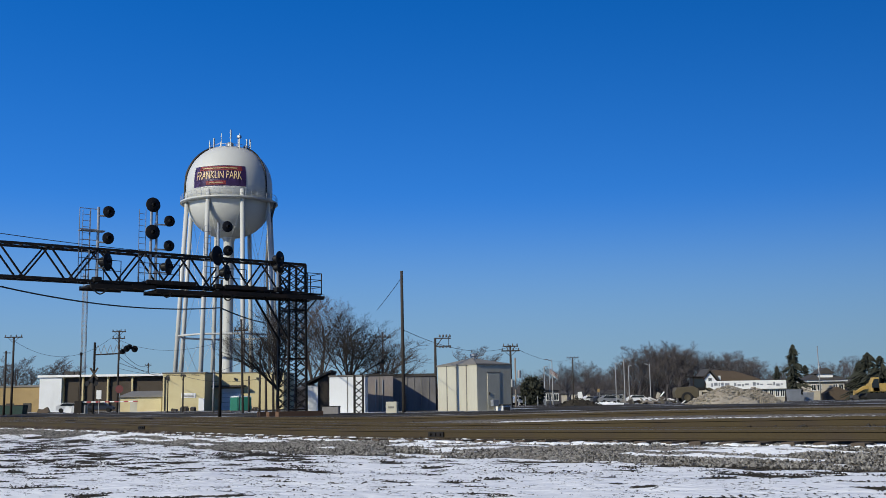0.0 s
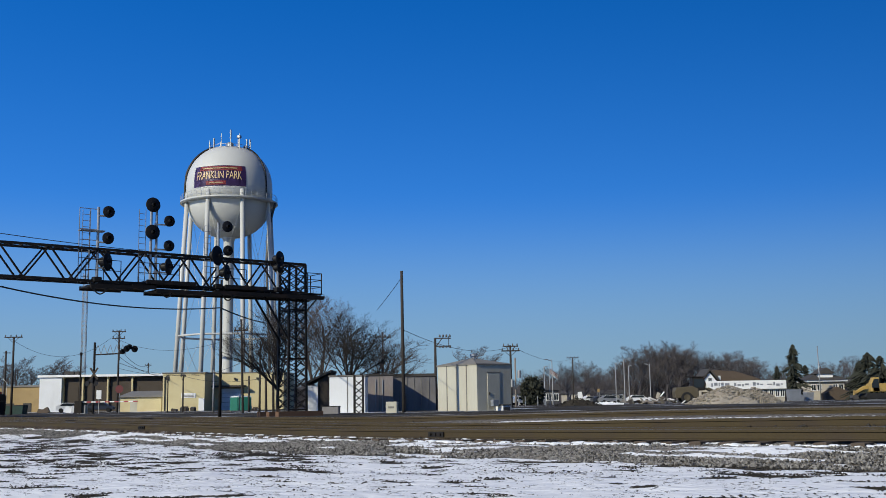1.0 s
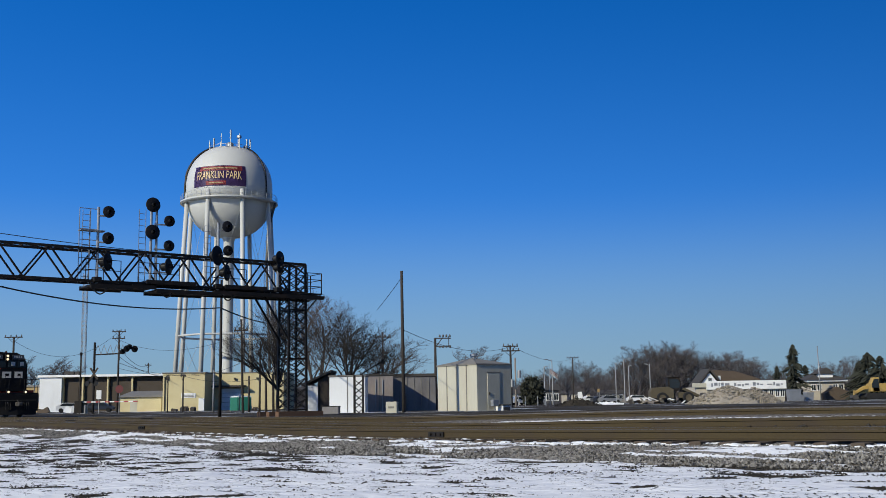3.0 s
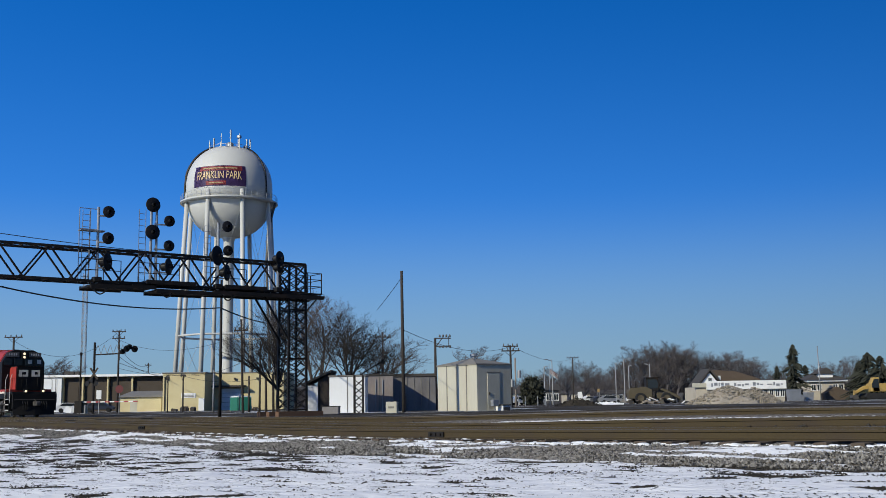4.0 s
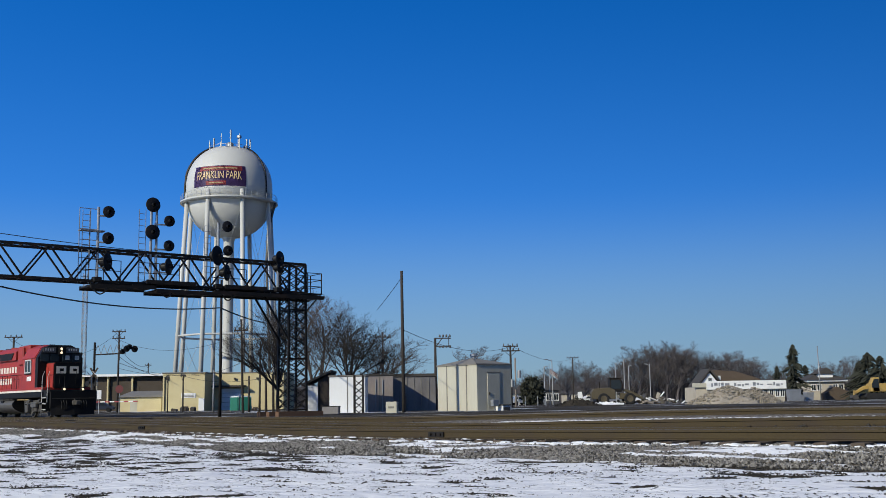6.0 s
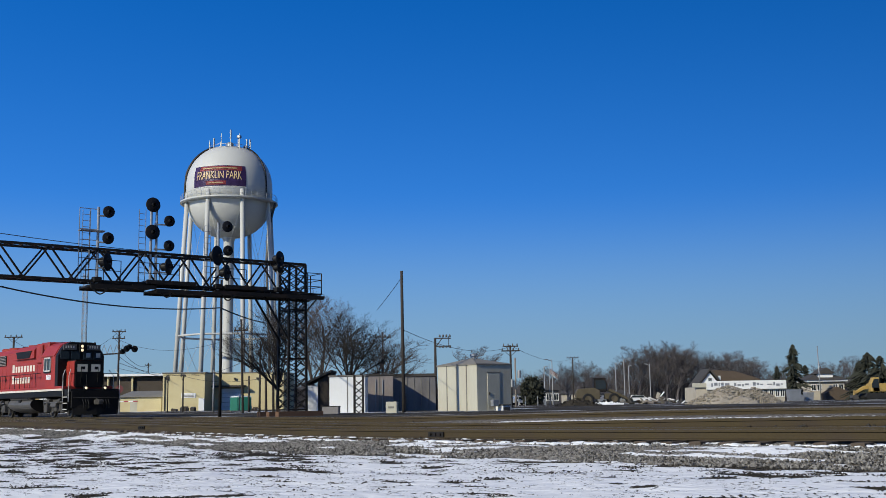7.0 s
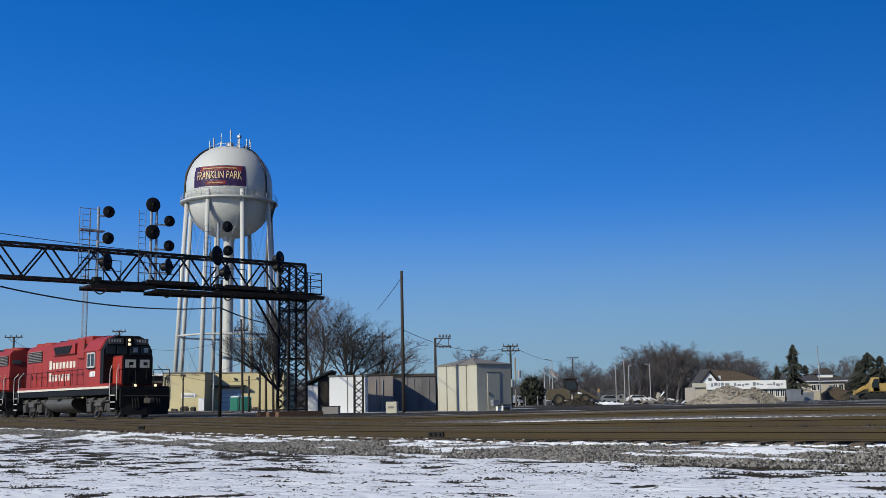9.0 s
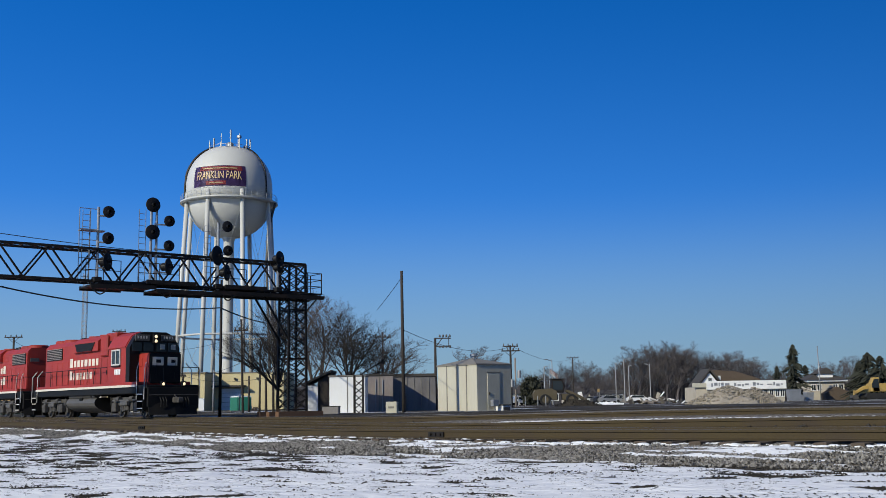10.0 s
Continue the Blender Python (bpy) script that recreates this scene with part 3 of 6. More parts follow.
    cu.body, cu.size, cu.align_x, cu.extrude = "FRANKLIN PARK", 1.25, "CENTER", 0.0
    tmp = bpy.data.objects.new("tmp", cu)
    me = bpy.data.meshes.new_from_object(tmp)
    bpy.data.objects.remove(tmp)
    for v in me.vertices:
        x, z = v.co.x * 0.82, v.co.y * (1.3 + 0.07 * abs(v.co.x))
        v.co = on_tank(x + 0.1, 36.4 + z + 0.25 * math.cos(x / 3.0), 0.17)
    me.materials.append(M_gold)
    lt = new("lettering", me)
    lt.parent = sign
    drain = B()
    for p, q in (((7.85, -1.4, 33.6), (7.2, -1.4, 31.0)), ((7.2, -1.4, 31.0), (6.7, -1.5, 28.6)), ((6.7, -1.5, 28.6), (6.5, -1.6, 24.0)), ((6.5, -1.6, 24.0), (7.4, -2.0, 0.2))):
        rod(drain, p, q, 0.2, None, 8)
    part("drain_pipe", drain, M_fuel, wt, "dark drain pipe down one leg")
    for sgn in (1, -1):
        pipe = B()
        prev = None
        for i in range(12):
            e = math.pi / 2 * i / 12
            a = radians(67 if sgn > 0 else -76)
            f = (i / 12) ** 0.7
            r = R * max(0.0, 1 - f ** 2.3) ** 0.5 + 0.15
            p = Vector((r * math.sin(a), -r * math.cos(a), 34.2 + 1.8 * min(1, i / 2) + 7.6 * f))
            if prev:
                rod(pipe, prev, p, 0.13 if sgn > 0 else 0.24, None, 6)
            prev = p
        part("ladder_track", pipe, M_black, wt)


water_tower()


# ---------------------------------------------------------------- locomotives
def locomotive(m):
    lo = thing("locomotive", m, "red diesel locomotive with black cab front and white stripe", "locomotive", "coupled locomotives")
    # underframe with walkway and white edge stripe
    part("underframe", bevel(box(B(), (-8.1, -1.45, 1.2), (7.9, 1.45, 1.62)), 0.03), M_locoblk, lo, "black underframe")
    part("walkway_edge", bevel(box(B(), (-7.3, -1.5, 1.62), (7.0, 1.5, 1.8)), 0.02), M_red, lo)
    for y in (-1.508, 1.508):
        part("stripe", box(B(), (-7.3, y - 0.012, 1.54), (7.0, y + 0.012, 1.655)), M_letter, lo, "white edge stripe")
    # long hood with chamfered roof edges
    hood = prism(B(), ((-0.95, 1.75), (0.95, 1.75), (0.95, 4.12), (0.72, 4.38), (-0.72, 4.38), (-0.95, 4.12)), -7.35, 3.2, "x")
    hd = part("long_hood", hood, M_red, lo)
    for y in (-1, 1):
        for x in np.arange(-6.9, 3.0, 0.82):
            part("hood_door", bevel(box(B(), (x, y * 0.955 - 0.012, 1.85), (x + 0.76, y * 0.955 + 0.012, 3.2)), 0.008), M_red, hd)
        gl = box(B(), (-7.1, y * 0.965 - 0.02, 3.35), (-4.6, y * 0.965 + 0.02, 4.02))
        gr = part("radiator_grille", gl, M_locoblk, hd, "dark radiator grille")
        for z in np.arange(3.4, 4.0, 0.1):
            part("louvre", box(B(), (-7.05, y * 0.99 - 0.012, z), (-4.65, y * 0.99 + 0.012, z + 0.035)), M_brownmet, gr)
        part("brake_intake", prism(B(), ((-2.2, 4.12), (0.7, 4.12), (0.25, 3.68), (-1.9, 3.68)), y * 1.14 - 0.02, y * 1.14 + 0.02, "y"), M_locoblk, hd, "black air intake")
        part("filter_panel", box(B(), (2.36, y * 0.975 - 0.02, 3.35), (3.12, y * 0.975 + 0.02, 4.1)), M_locoblk, hd, "black air filter panel")
        part("blower_duct", bevel(box(B(), (1.35, y * 0.7 - 0.4, 3.3), (2.3, y * 0.7 + 0.4, 4.42)), 0.05), M_red, hd)
    part("brake_housing", prism(B(), ((-1.13, 3.65), (1.13, 3.65), (1.13, 4.17), (0.8, 4.44), (-0.8, 4.44), (-1.13, 4.17)), -2.6, 1.1, "x"), M_red, hd)
    for x in (-6.6, -5.2):
        part("radiator_fan", lathe(B(), ((0.0, 4.36), (0.62, 4.36), (0.62, 4.54), (0.55, 4.58), (0.0, 4.56)), 24, Matrix.Translation((x, 0, 0))), M_red, hd)
    for x in (-1.6, 0.0):
        part("brake_fan", lathe(B(), ((0.0, 4.42), (0.55, 4.42), (0.55, 4.58), (0.0, 4.58)), 24, Matrix.Translation((x, 0, 0))), M_red, hd)
    part("exhaust_stack", box(B(), (-3.6, -0.3, 4.36), (-3.1, 0.3, 4.58)), M_locoblk, hd)
    part("air_filter_box", bevel(box(B(), (1.7, -0.95, 4.1), (3.1, 0.95, 4.54)), 0.06), M_red, hd)
    # hood end: number boards and dark face
    part("hood_end", prism(B(), ((-0.9, 1.8), (0.9, 1.8), (0.9, 4.08), (0.68, 4.3), (-0.68, 4.3), (-0.9, 4.08)), -7.38, -7.36, "x"), M_red, hd)
    for y in (-0.5, 0.5):
        part("number_board", box(B(), (-7.42, y - 0.28, 3.5), (-7.38, y + 0.28, 3.72)), M_fuel, hd)
    # cab
    shape = ((-1.38, 1.75), (1.38, 1.75), (1.38, 3.6), (1.04, 4.2), (0.62, 4.4), (-0.62, 4.4), (-1.04, 4.2), (-1.38, 3.6))
    cab = part("cab", prism(B(), shape, 3.2, 5.45, "x"), M_red, lo)
    part("cab_front", prism(B(), shape, 5.45, 5.9, "x"), M_locoblk, cab, "black cab front")
    part("cab_roof_edge", prism(B(), tuple((a * 1.02, b + 0.03) for a, b in shape[2:]), 3.1, 5.35, "x"), M_red, cab)
    for y in (-1, 1):
        w = part("side_window", box(B(), (3.75, y * 1.39 - 0.02, 2.75), (4.75, y * 1.39 + 0.02, 3.5)), M_glass, cab, "dark cab side window")
        fr = B()
        for a, b in (((3.7, 2.7), (4.8, 2.78)), ((3.7, 3.46), (4.8, 3.54)), ((3.7, 2.7), (3.78, 3.54)), ((4.72, 2.7), (4.8, 3.54)), ((4.2, 2.7), (4.27, 3.54))):
            box(fr, (a[0], y * 1.41 - 0.03, a[1]), (b[0], y * 1.41 + 0.03, b[1]))
        part("window_frame", fr, M_dimwhite, w, "grimy white window frame")
    for y in (-1.0, -0.36, 0.36, 1.0):
        part("front_window", bevel(box(B(), (5.9, y - 0.27, 3.38), (5.93, y + 0.27, 3.86)), 0.01), M_glass, cab, "dark windscreen pane")
    # pale plates set on two panes to imitate the glass's reflection
    for y in (0.4, 1.0):
        part("pane_reflection", bevel(box(B(), (5.932, y - 0.13, 3.5), (5.94, y + 0.13, 3.76)), 0.003), M_dimwhite, cab, "pale plate put in as a windscreen reflection")
    for y in (-0.72, 0.72):
        nb = part("number_board", bevel(box(B(), (5.9, y - 0.4, 3.93), (5.97, y + 0.4, 4.25)), 0.01), M_fuel, cab)
        for i in range(4):
            part("illegible_digit", box(B(), (5.97, y - 0.28 + i * 0.15, 4.04), (5.976, y - 0.2 + i * 0.15, 4.18)), M_dimwhite, nb)
    part("headlight_housing", bevel(box(B(), (5.9, -0.17, 3.8), (6.02, 0.17, 4.3)), 0.03), M_locoblk, cab)
    for z in (3.93, 4.16):
        part("headlight", lathe(B(), ((0.0, 0.03), (0.07, 0.02), (0.085, 0.0)), 16, pose(6.02, 0, z, 0, 90, 0)), M_lamp, cab, "lit headlight")
    horn = rod(B(), (3.7, 0.2, 4.4), (3.7, 0.2, 4.5), 0.03)
    for y in (0.08, 0.2, 0.32):
        rod(horn, (3.55, y, 4.52), (3.85, y, 4.52), 0.015, 0.04, 8)
    part("horn", horn, M_locoblk, cab)
    # short hood (nose)
    nose = part("short_hood", bevel(box(B(), (5.9, -0.87, 1.7), (7.15, 0.87, 3.27)), 0.05, 2), M_red, lo)
    part("nose_front", bevel(box(B(), (7.1, -0.85, 1.72), (7.2, 0.85, 3.25)), 0.04, 2), M_locoblk, nose, "black nose front")
    part("nose_top", bevel(box(B(), (5.9, -0.85, 3.26), (7.18, 0.85, 3.31)), 0.02), M_locoblk, nose)
    for y in (-0.5, 0.5):
        part("nose_grab_iron", rod(B(), (7.2, y, 2.0), (7.26, y, 2.9), 0.015), M_locoblk, nose)
    # emblem on the nose: plain white shapes
    em = B()
    for y0, y1 in ((-0.72, -0.12), (0.1, 0.64)):
        for lo_, hi_ in (((y0, 2.62), (y1, 2.75)), ((y0, 2.92), (y1, 3.05)), ((y0, 2.75), (y0 + 0.2, 2.92)), ((y1 - 0.14, 2.75), (y1, 2.92))):
            box(em, (7.2, lo_[0], lo_[1]), (7.206, hi_[0], hi_[1]))
    part("white_emblem", em, M_letter, nose, "white painted emblem shapes")
    # lettering bars on the hood sides
    for y in (-0.976, 0.976):
        for x0, n, z in ((-3.3, 8, 3.02), (-3.3, 7, 2.3)):
            a = x0
            for i in range(n):
                wd = (0.42, 0.3, 0.38, 0.3)[i % 4] * (1.0 if n == 8 else 0.86)
                ht = 0.25 if i == 0 else 0.19
                part("white_bar", box(B(), (a, y - 0.006, z - 0.17), (a + wd, y + 0.006, z - 0.17 + 2 * ht)), M_letter, hd, "cream painted bar")
                a += wd + 0.19
        for i in range(4):
            part("white_bar", box(B(), (4.05 + i * 0.2, y * 1.425 - 0.006, 2.22), (4.2 + i * 0.2, y * 1.425 + 0.006, 2.5)), M_white, cab, "white painted bar")
    for y in (-1, 1):
        for x in np.arange(-6.2, 3.0, 1.64):
            part("door_latch", box(B(), (x - 0.02, y * 0.975 - 0.012, 2.3), (x + 0.05, y * 0.975 + 0.012, 2.55)), M_locoblk, hd)
        part("sand_hatch", bevel(box(B(), (5.95, y * 0.88 - 0.02, 2.6), (6.35, y * 0.88 + 0.02, 3.0)), 0.01), M_red, nose)
        part("arm_rest", box(B(), (3.75, y * 1.43 - 0.05, 2.64), (4.8, y * 1.43 + 0.05, 2.7)), M_locoblk, cab)
        part("rain_gutter", box(B(), (3.2, y * 1.4 - 0.03, 3.6), (5.4, y * 1.4 + 0.03, 3.65)), M_red, cab)
    part("bell", lathe(B(), ((0.0, 0.2), (0.08, 0.18), (0.12, 0.0), (0.14, -0.02)), 12, Matrix.Translation((-3.9, 0.3, 4.4))), M_truck, hd)
    part("antenna_panel", bevel(box(B(), (3.7, -0.5, 4.42), (4.2, 0.5, 4.5)), 0.03), M_locoblk, cab)
    # platforms, pilot, plough, steps
    for e in (1, -1):
        fp = B()
        box(fp, (min(e * 7.0, e * 8.12), -1.42, 1.45), (max(e * 7.0, e * 8.12), 1.42, 1.6))
        part("end_platform", bevel(fp, 0.02), M_locoblk, lo)
        part("pilot_plate", bevel(box(B(), (min(e * 8.05, e * 8.2), -1.38, 0.55), (max(e * 8.05, e * 8.2), 1.38, 1.5)), 0.02), M_locoblk, lo)
        pl = B()
        for g in (-1, 1):
            pv = [pl.verts.new((e * x, g * y, z)) for x, y, z in ((8.48, 0.0, 0.14), (8.2, 1.3, 0.14), (8.14, 1.3, 0.72), (8.3, 0.0, 0.72), (8.4, 0.0, 0.14), (8.12, 1.3, 0.14), (8.06, 1.3, 0.72), (8.22, 0.0, 0.72))]
            for f in ((0, 1, 2, 3), (7, 6, 5, 4), (0, 4, 5, 1), (3, 2, 6, 7), (1, 5, 6, 2)):
                pl.faces.new([pv[i] for i in f])
        part("plough", pl, M_locoblk, lo)
        part("uncoupling_lever", rod(rod(B(), (e * 8.24, -1.3, 1.12), (e * 8.24, 1.3, 1.12), 0.02, None, 5), (e * 8.24, 0, 1.12), (e * 8.5, 0, 1.0), 0.02, None, 5), M_truck, lo)
        for y in (-0.75, -0.6, -0.45, 0.45, 0.6, 0.75):
            hz = rod(B(), (e * 8.22, y, 1.0), (e * 8.38, y, 0.8), 0.028, None, 6)
            rod(hz, (e * 8.38, y, 0.8), (e * 8.36, y, 0.5), 0.028, None, 6)
            part("air_hose", hz, M_tyre, lo)
        cp = box(B(), (min(e * 8.3, e * 9.0), -0.14, 0.72), (max(e * 8.3, e * 9.0), 0.14, 1.0))
        part("coupler", bevel(cp, 0.04), M_truck, lo)
        for y in (-1, 1):
            st = B()
            for z in (0.45, 0.8, 1.15):
                box(st, (e * 7.55 - 0.35, y * 1.35 - 0.16, z - 0.02), (e * 7.55 + 0.35, y * 1.35 + 0.16, z + 0.02))
            for x in (e * 7.55 - 0.36, e * 7.55 + 0.36):
                box(st, (x - 0.015, y * 1.35 - 0.16, 0.4), (x + 0.015, y * 1.35 + 0.16, 1.5))
            part("step_ladder", st, M_locoblk, lo)
            for z in (0.47, 0.82, 1.17):
                part("step_edge", box(B(), (e * 7.55 - 0.3, y * 1.52 - 0.01, z - 0.03), (e * 7.55 + 0.3, y * 1.52 + 0.01, z + 0.02)), M_dimwhite, lo, "white step edge")
            hr = B()
            for x in (e * 7.1, e * 8.0):
                rod(hr, (x, y * 1.5, 0.9), (x, y * 1.5, 2.4), 0.022)
                rod(hr, (x, y * 1.5, 2.4), (x - e * 0.25, y * 1.3, 2.75), 0.022)
            part("grab_rail", hr, M_dimwhite, lo, "grimy white grab rail")
        for g in (-1, 1):
            rl = B()
            for y in (0.5, 1.4):
                rod(rl, (e * 8.06, g * y, 1.55), (e * 8.06, g * y, 2.5), 0.02)
            rod(rl, (e * 8.06, g * 0.5, 2.5), (e * 8.06, g * 1.4, 2.5), 0.02)
            part("end_rail", rl, M_locoblk, lo)
        for y in (-0.56, 0.56):
            if e > 0:
                part("ditch_light_box", bevel(box(B(), (8.05, y - 0.12, 1.54), (8.2, y + 0.12, 1.8)), 0.02), M_locoblk, lo)
                part("ditch_light", lathe(B(), ((0.0, 0.03), (0.06, 0.02), (0.075, 0.0)), 16, pose(8.2, y, 1.66, 0, 90, 0)), M_lamp, lo, "lit ditch light")
    for y in (-1.42, 1.42):
        hr = B()
        for x in np.arange(-7.0, 3.2, 0.93):
            rod(hr, (x, y, 1.7), (x, y, 2.65), 0.018, None, 5)
        rod(hr, (-7.0, y, 2.65), (3.1, y, 2.65), 0.02, None, 5)
        part("handrail", hr, M_locoblk, lo)
    # fuel tank and air reservoirs
    ft = prism(B(), [(1.38 * math.cos(a), 0.8 + 0.56 * math.sin(a)) for a in np.linspace(0.5, -math.pi - 0.5, 17)], -2.7, 1.5, "x")
    tank = part("fuel_tank", ft, M_fuel, lo, "grimy grey rounded fuel tank")
    for x in (-2.71, 1.49):
        part("tank_end", prism(B(), [(1.4 * math.cos(a), 0.8 + 0.58 * math.sin(a)) for a in np.linspace(0.5, -math.pi - 0.5, 17)], x, x + 0.03, "x"), M_locoblk, tank)
    for y in (-1.33, 1.33):
        part("fuel_gauge", bevel(box(B(), (-0.7, y - 0.06, 0.92), (-0.35, y + 0.06, 1.08)), 0.02), M_locoblk, tank)
        part("filler_cap", lathe(B(), ((0.0, 0.0), (0.07, 0.0), (0.07, 0.12), (0.0, 0.12)), 10, pose(0.9, y, 1.1)), M_locoblk, tank)
    for y in (-1.15, 1.15):
        part("air_reservoir", lathe(B(), ((0.0, -1.9), (0.15, -1.88), (0.2, -1.8), (0.2, 1.8), (0.15, 1.88), (0.0, 1.9)), 16, pose(-0.6, y, 1.22, 0, 90, 0)), M_truck, lo, "", True)
    # trucks and wheelsets
    sets = []
    for tx in (-5.18, 5.18):
        for y in (-1, 1):
            sf = prism(B(), ((tx - 2.1, 0.95), (tx - 1.85, 0.95), (tx - 1.7, 0.7), (tx - 0.9, 0.62), (tx - 0.5, 0.35), (tx + 0.5, 0.35), (tx + 0.9, 0.62), (tx + 1.7, 0.7), (tx + 1.85, 0.95), (tx + 2.1, 0.95), (tx + 2.0, 1.05), (tx - 2.0, 1.05)), y * 1.05 - 0.07, y * 1.05 + 0.07, "y")
            fr = part("truck_frame", sf, M_truck, lo, "dusty cast steel truck frame")
            for ax in (-1.37, 1.37):
                part("axle_box", bevel(box(B(), (tx + ax - 0.24, y * 1.16 - 0.14, 0.3), (tx + ax + 0.24, y * 1.16 + 0.14, 0.78)), 0.04), M_truck, fr)
                part("brake_cylinder", lathe(B(), ((0.0, -0.22), (0.14, -0.22), (0.14, 0.22), (0.0, 0.22)), 14, pose(tx + ax * 0.62, y * 1.22, 0.95, 0, 90, 0)), M_truck, fr)
            for dx in (-1.95, -0.75, 0.75, 1.95):
                part("brake_shoe", bevel(box(B(), (tx + dx - 0.07, y * 1.0 - 0.1, 0.28), (tx + dx + 0.07, y * 1.0 + 0.1, 0.72)), 0.02), M_fuel, fr)
                part("sand_pipe", rod(B(), (tx + dx, y * 1.2, 1.15), (tx + dx * 1.02, y * 1.12, 0.12), 0.022, None, 5), M_fuel, fr)
            part("bolster", bevel(box(B(), (tx - 0.42, y * 1.26 - 0.1, 0.62), (tx + 0.42, y * 1.26 + 0.1, 0.84)), 0.03), M_fuel, fr)
            part("brake_lever", beam(B(), (tx - 1.5, y * 1.3, 0.88), (tx + 1.5, y * 1.3, 0.9), 0.05, 0.07), M_fuel, fr)
            for dx in (-0.25, 0.0, 0.25):
                part("spring", lathe(B(), ((0.0, 0.38), (0.1, 0.38), (0.1, 0.62), (0.0, 0.62)), 10, Matrix.Translation((tx + dx, y * 1.18, 0))), M_truck, fr)
        for ax in (-1.37, 1.37):
            wb = B()
            for y in (-1, 1):
                lathe(wb, ((0.0, -0.06), (0.12, -0.07), (0.4, -0.03), (0.44, -0.07), (0.51, -0.07), (0.515, 0.05), (0.56, 0.065), (0.56, 0.09), (0.0, 0.09)), 28, pose(0, y * 0.76, 0, 90 if y > 0 else -90, 0, 0))
            rod(wb, (0, -0.8, 0), (0, 0.8, 0), 0.09, None, 10)
            sets.append(part("wheelset", wb, M_truck, lo, "steel wheels on an axle", False, pose(tx + ax, 0, 0.51)))
    return lo, sets


# the train runs along the third track's middle
SPEED = 3.35
HEAD = Vector((0.640, -0.768))
YAW = math.degrees(math.atan2(HEAD.y, HEAD.x))


def train_pose(t, back=0.0, turn=0.0):
    p = Vector((-18.79, 60.6)) + HEAD * (SPEED * (t - 10) - back - 0.16)
    return pose(p.x, p.y, 0.49, 0, 0, YAW + turn)


loco_a, sets_a = locomotive(train_pose(0))
loco_b = copy_thing(loco_a, train_pose(0, 18.05, 180))
sets_b = [o for o in loco_b.children if o.name.startswith("wheelset")]
tagged(loco_b, "red diesel locomotive coupled with its hood end leading", "locomotive")


# ---------------------------------------------------------------- sleepers, ballast stones, crib snow
def sleepers():
    kinds = []
    rng = random.Random(11)
    for k in range(5):
        bm = box(B(), (-1.3, -0.115, -0.18), (1.3, 0.115, 0.0))
        for v in bm.verts:
            v.co += Vector((rng.uniform(-0.03, 0.03), rng.uniform(-0.012, 0.012), rng.uniform(-0.012, 0.008)))
        bevel(bm, 0.012)
        kinds.append(mesh_of("sleeper", bm, M_tie))
    ang = math.atan2(NRM.y, NRM.x)
    for k in range(3):
        s = -62.0
        while s < 6:
            x, y = at(s, CENTRES[k])
            ob = new("sleeper", rng.choice(kinds))
            ob.parent = TRACKS[k]
            slope = math.atan((swing(s + 0.5) - swing(s - 0.5)))
            ob.matrix_basis = pose(x, y, rail_top(k, s) - 0.194, 0, 0, math.degrees(ang + slope) + rng.uniform(-1.2, 1.2))
            s += 0.53 + rng.uniform(-0.03, 0.03)


def scatter(name, mat, label, category, count, box_sn, size, keep, flat=1.0, seed=5, lift=0.0):
    """Many small irregular lumps on the ground, one object."""
    rng = random.Random(seed)
    base_v = [Vector(c) for c in ((1, 0, 0), (-1, 0, 0), (0, 1, 0), (0, -1, 0), (0, 0, 1), (0, 0, -1))]
    base_f = [[0, 2, 4], [2, 1, 4], [1, 3, 4], [3, 0, 4], [2, 0, 5], [1, 2, 5], [3, 1, 5], [0, 3, 5]]
    if flat < 0.5:
        ico = bmesh.new()
        bmesh.ops.create_icosphere(ico, subdivisions=2, radius=1.0)
        base_v = [v.co.copy() for v in ico.verts]
        base_f = [[v.index for v in f.verts] for f in ico.faces]
        ico.free()
    verts, faces = [], []
    made = 0
    while made < count:
        s, n = rng.uniform(*box_sn[0]), rng.uniform(*box_sn[1])
        made += 1
        if not keep(s, n):
            continue
        x, y = at(s, n)
        r = rng.uniform(*size)
        m = pose(x, y, ground_z(s, n) + lift + r * 0.3 * flat, rng.uniform(0, 360) if flat > 0.6 else 0, rng.uniform(0, 360) if flat > 0.6 else 0, rng.uniform(0, 360))
        k = len(verts)
        sx, sy = rng.uniform(0.7, 1.35), rng.uniform(0.6, 1.1)
        for v in base_v:
            j = rng.uniform(0.7, 1.35) if flat > 0.5 else rng.uniform(0.88, 1.12)
            verts.append(m @ Vector((v.x * r * sx * j, v.y * r * sy * j, v.z * r * flat * 0.8 * j)))
        faces += [[i + k for i in f] for f in base_f]
    me = bpy.data.meshes.new(name)
    me.from_pydata(verts, [], faces)
    me.materials.append(mat)
    tagged(new(name, me), label, category, "", "stuff")


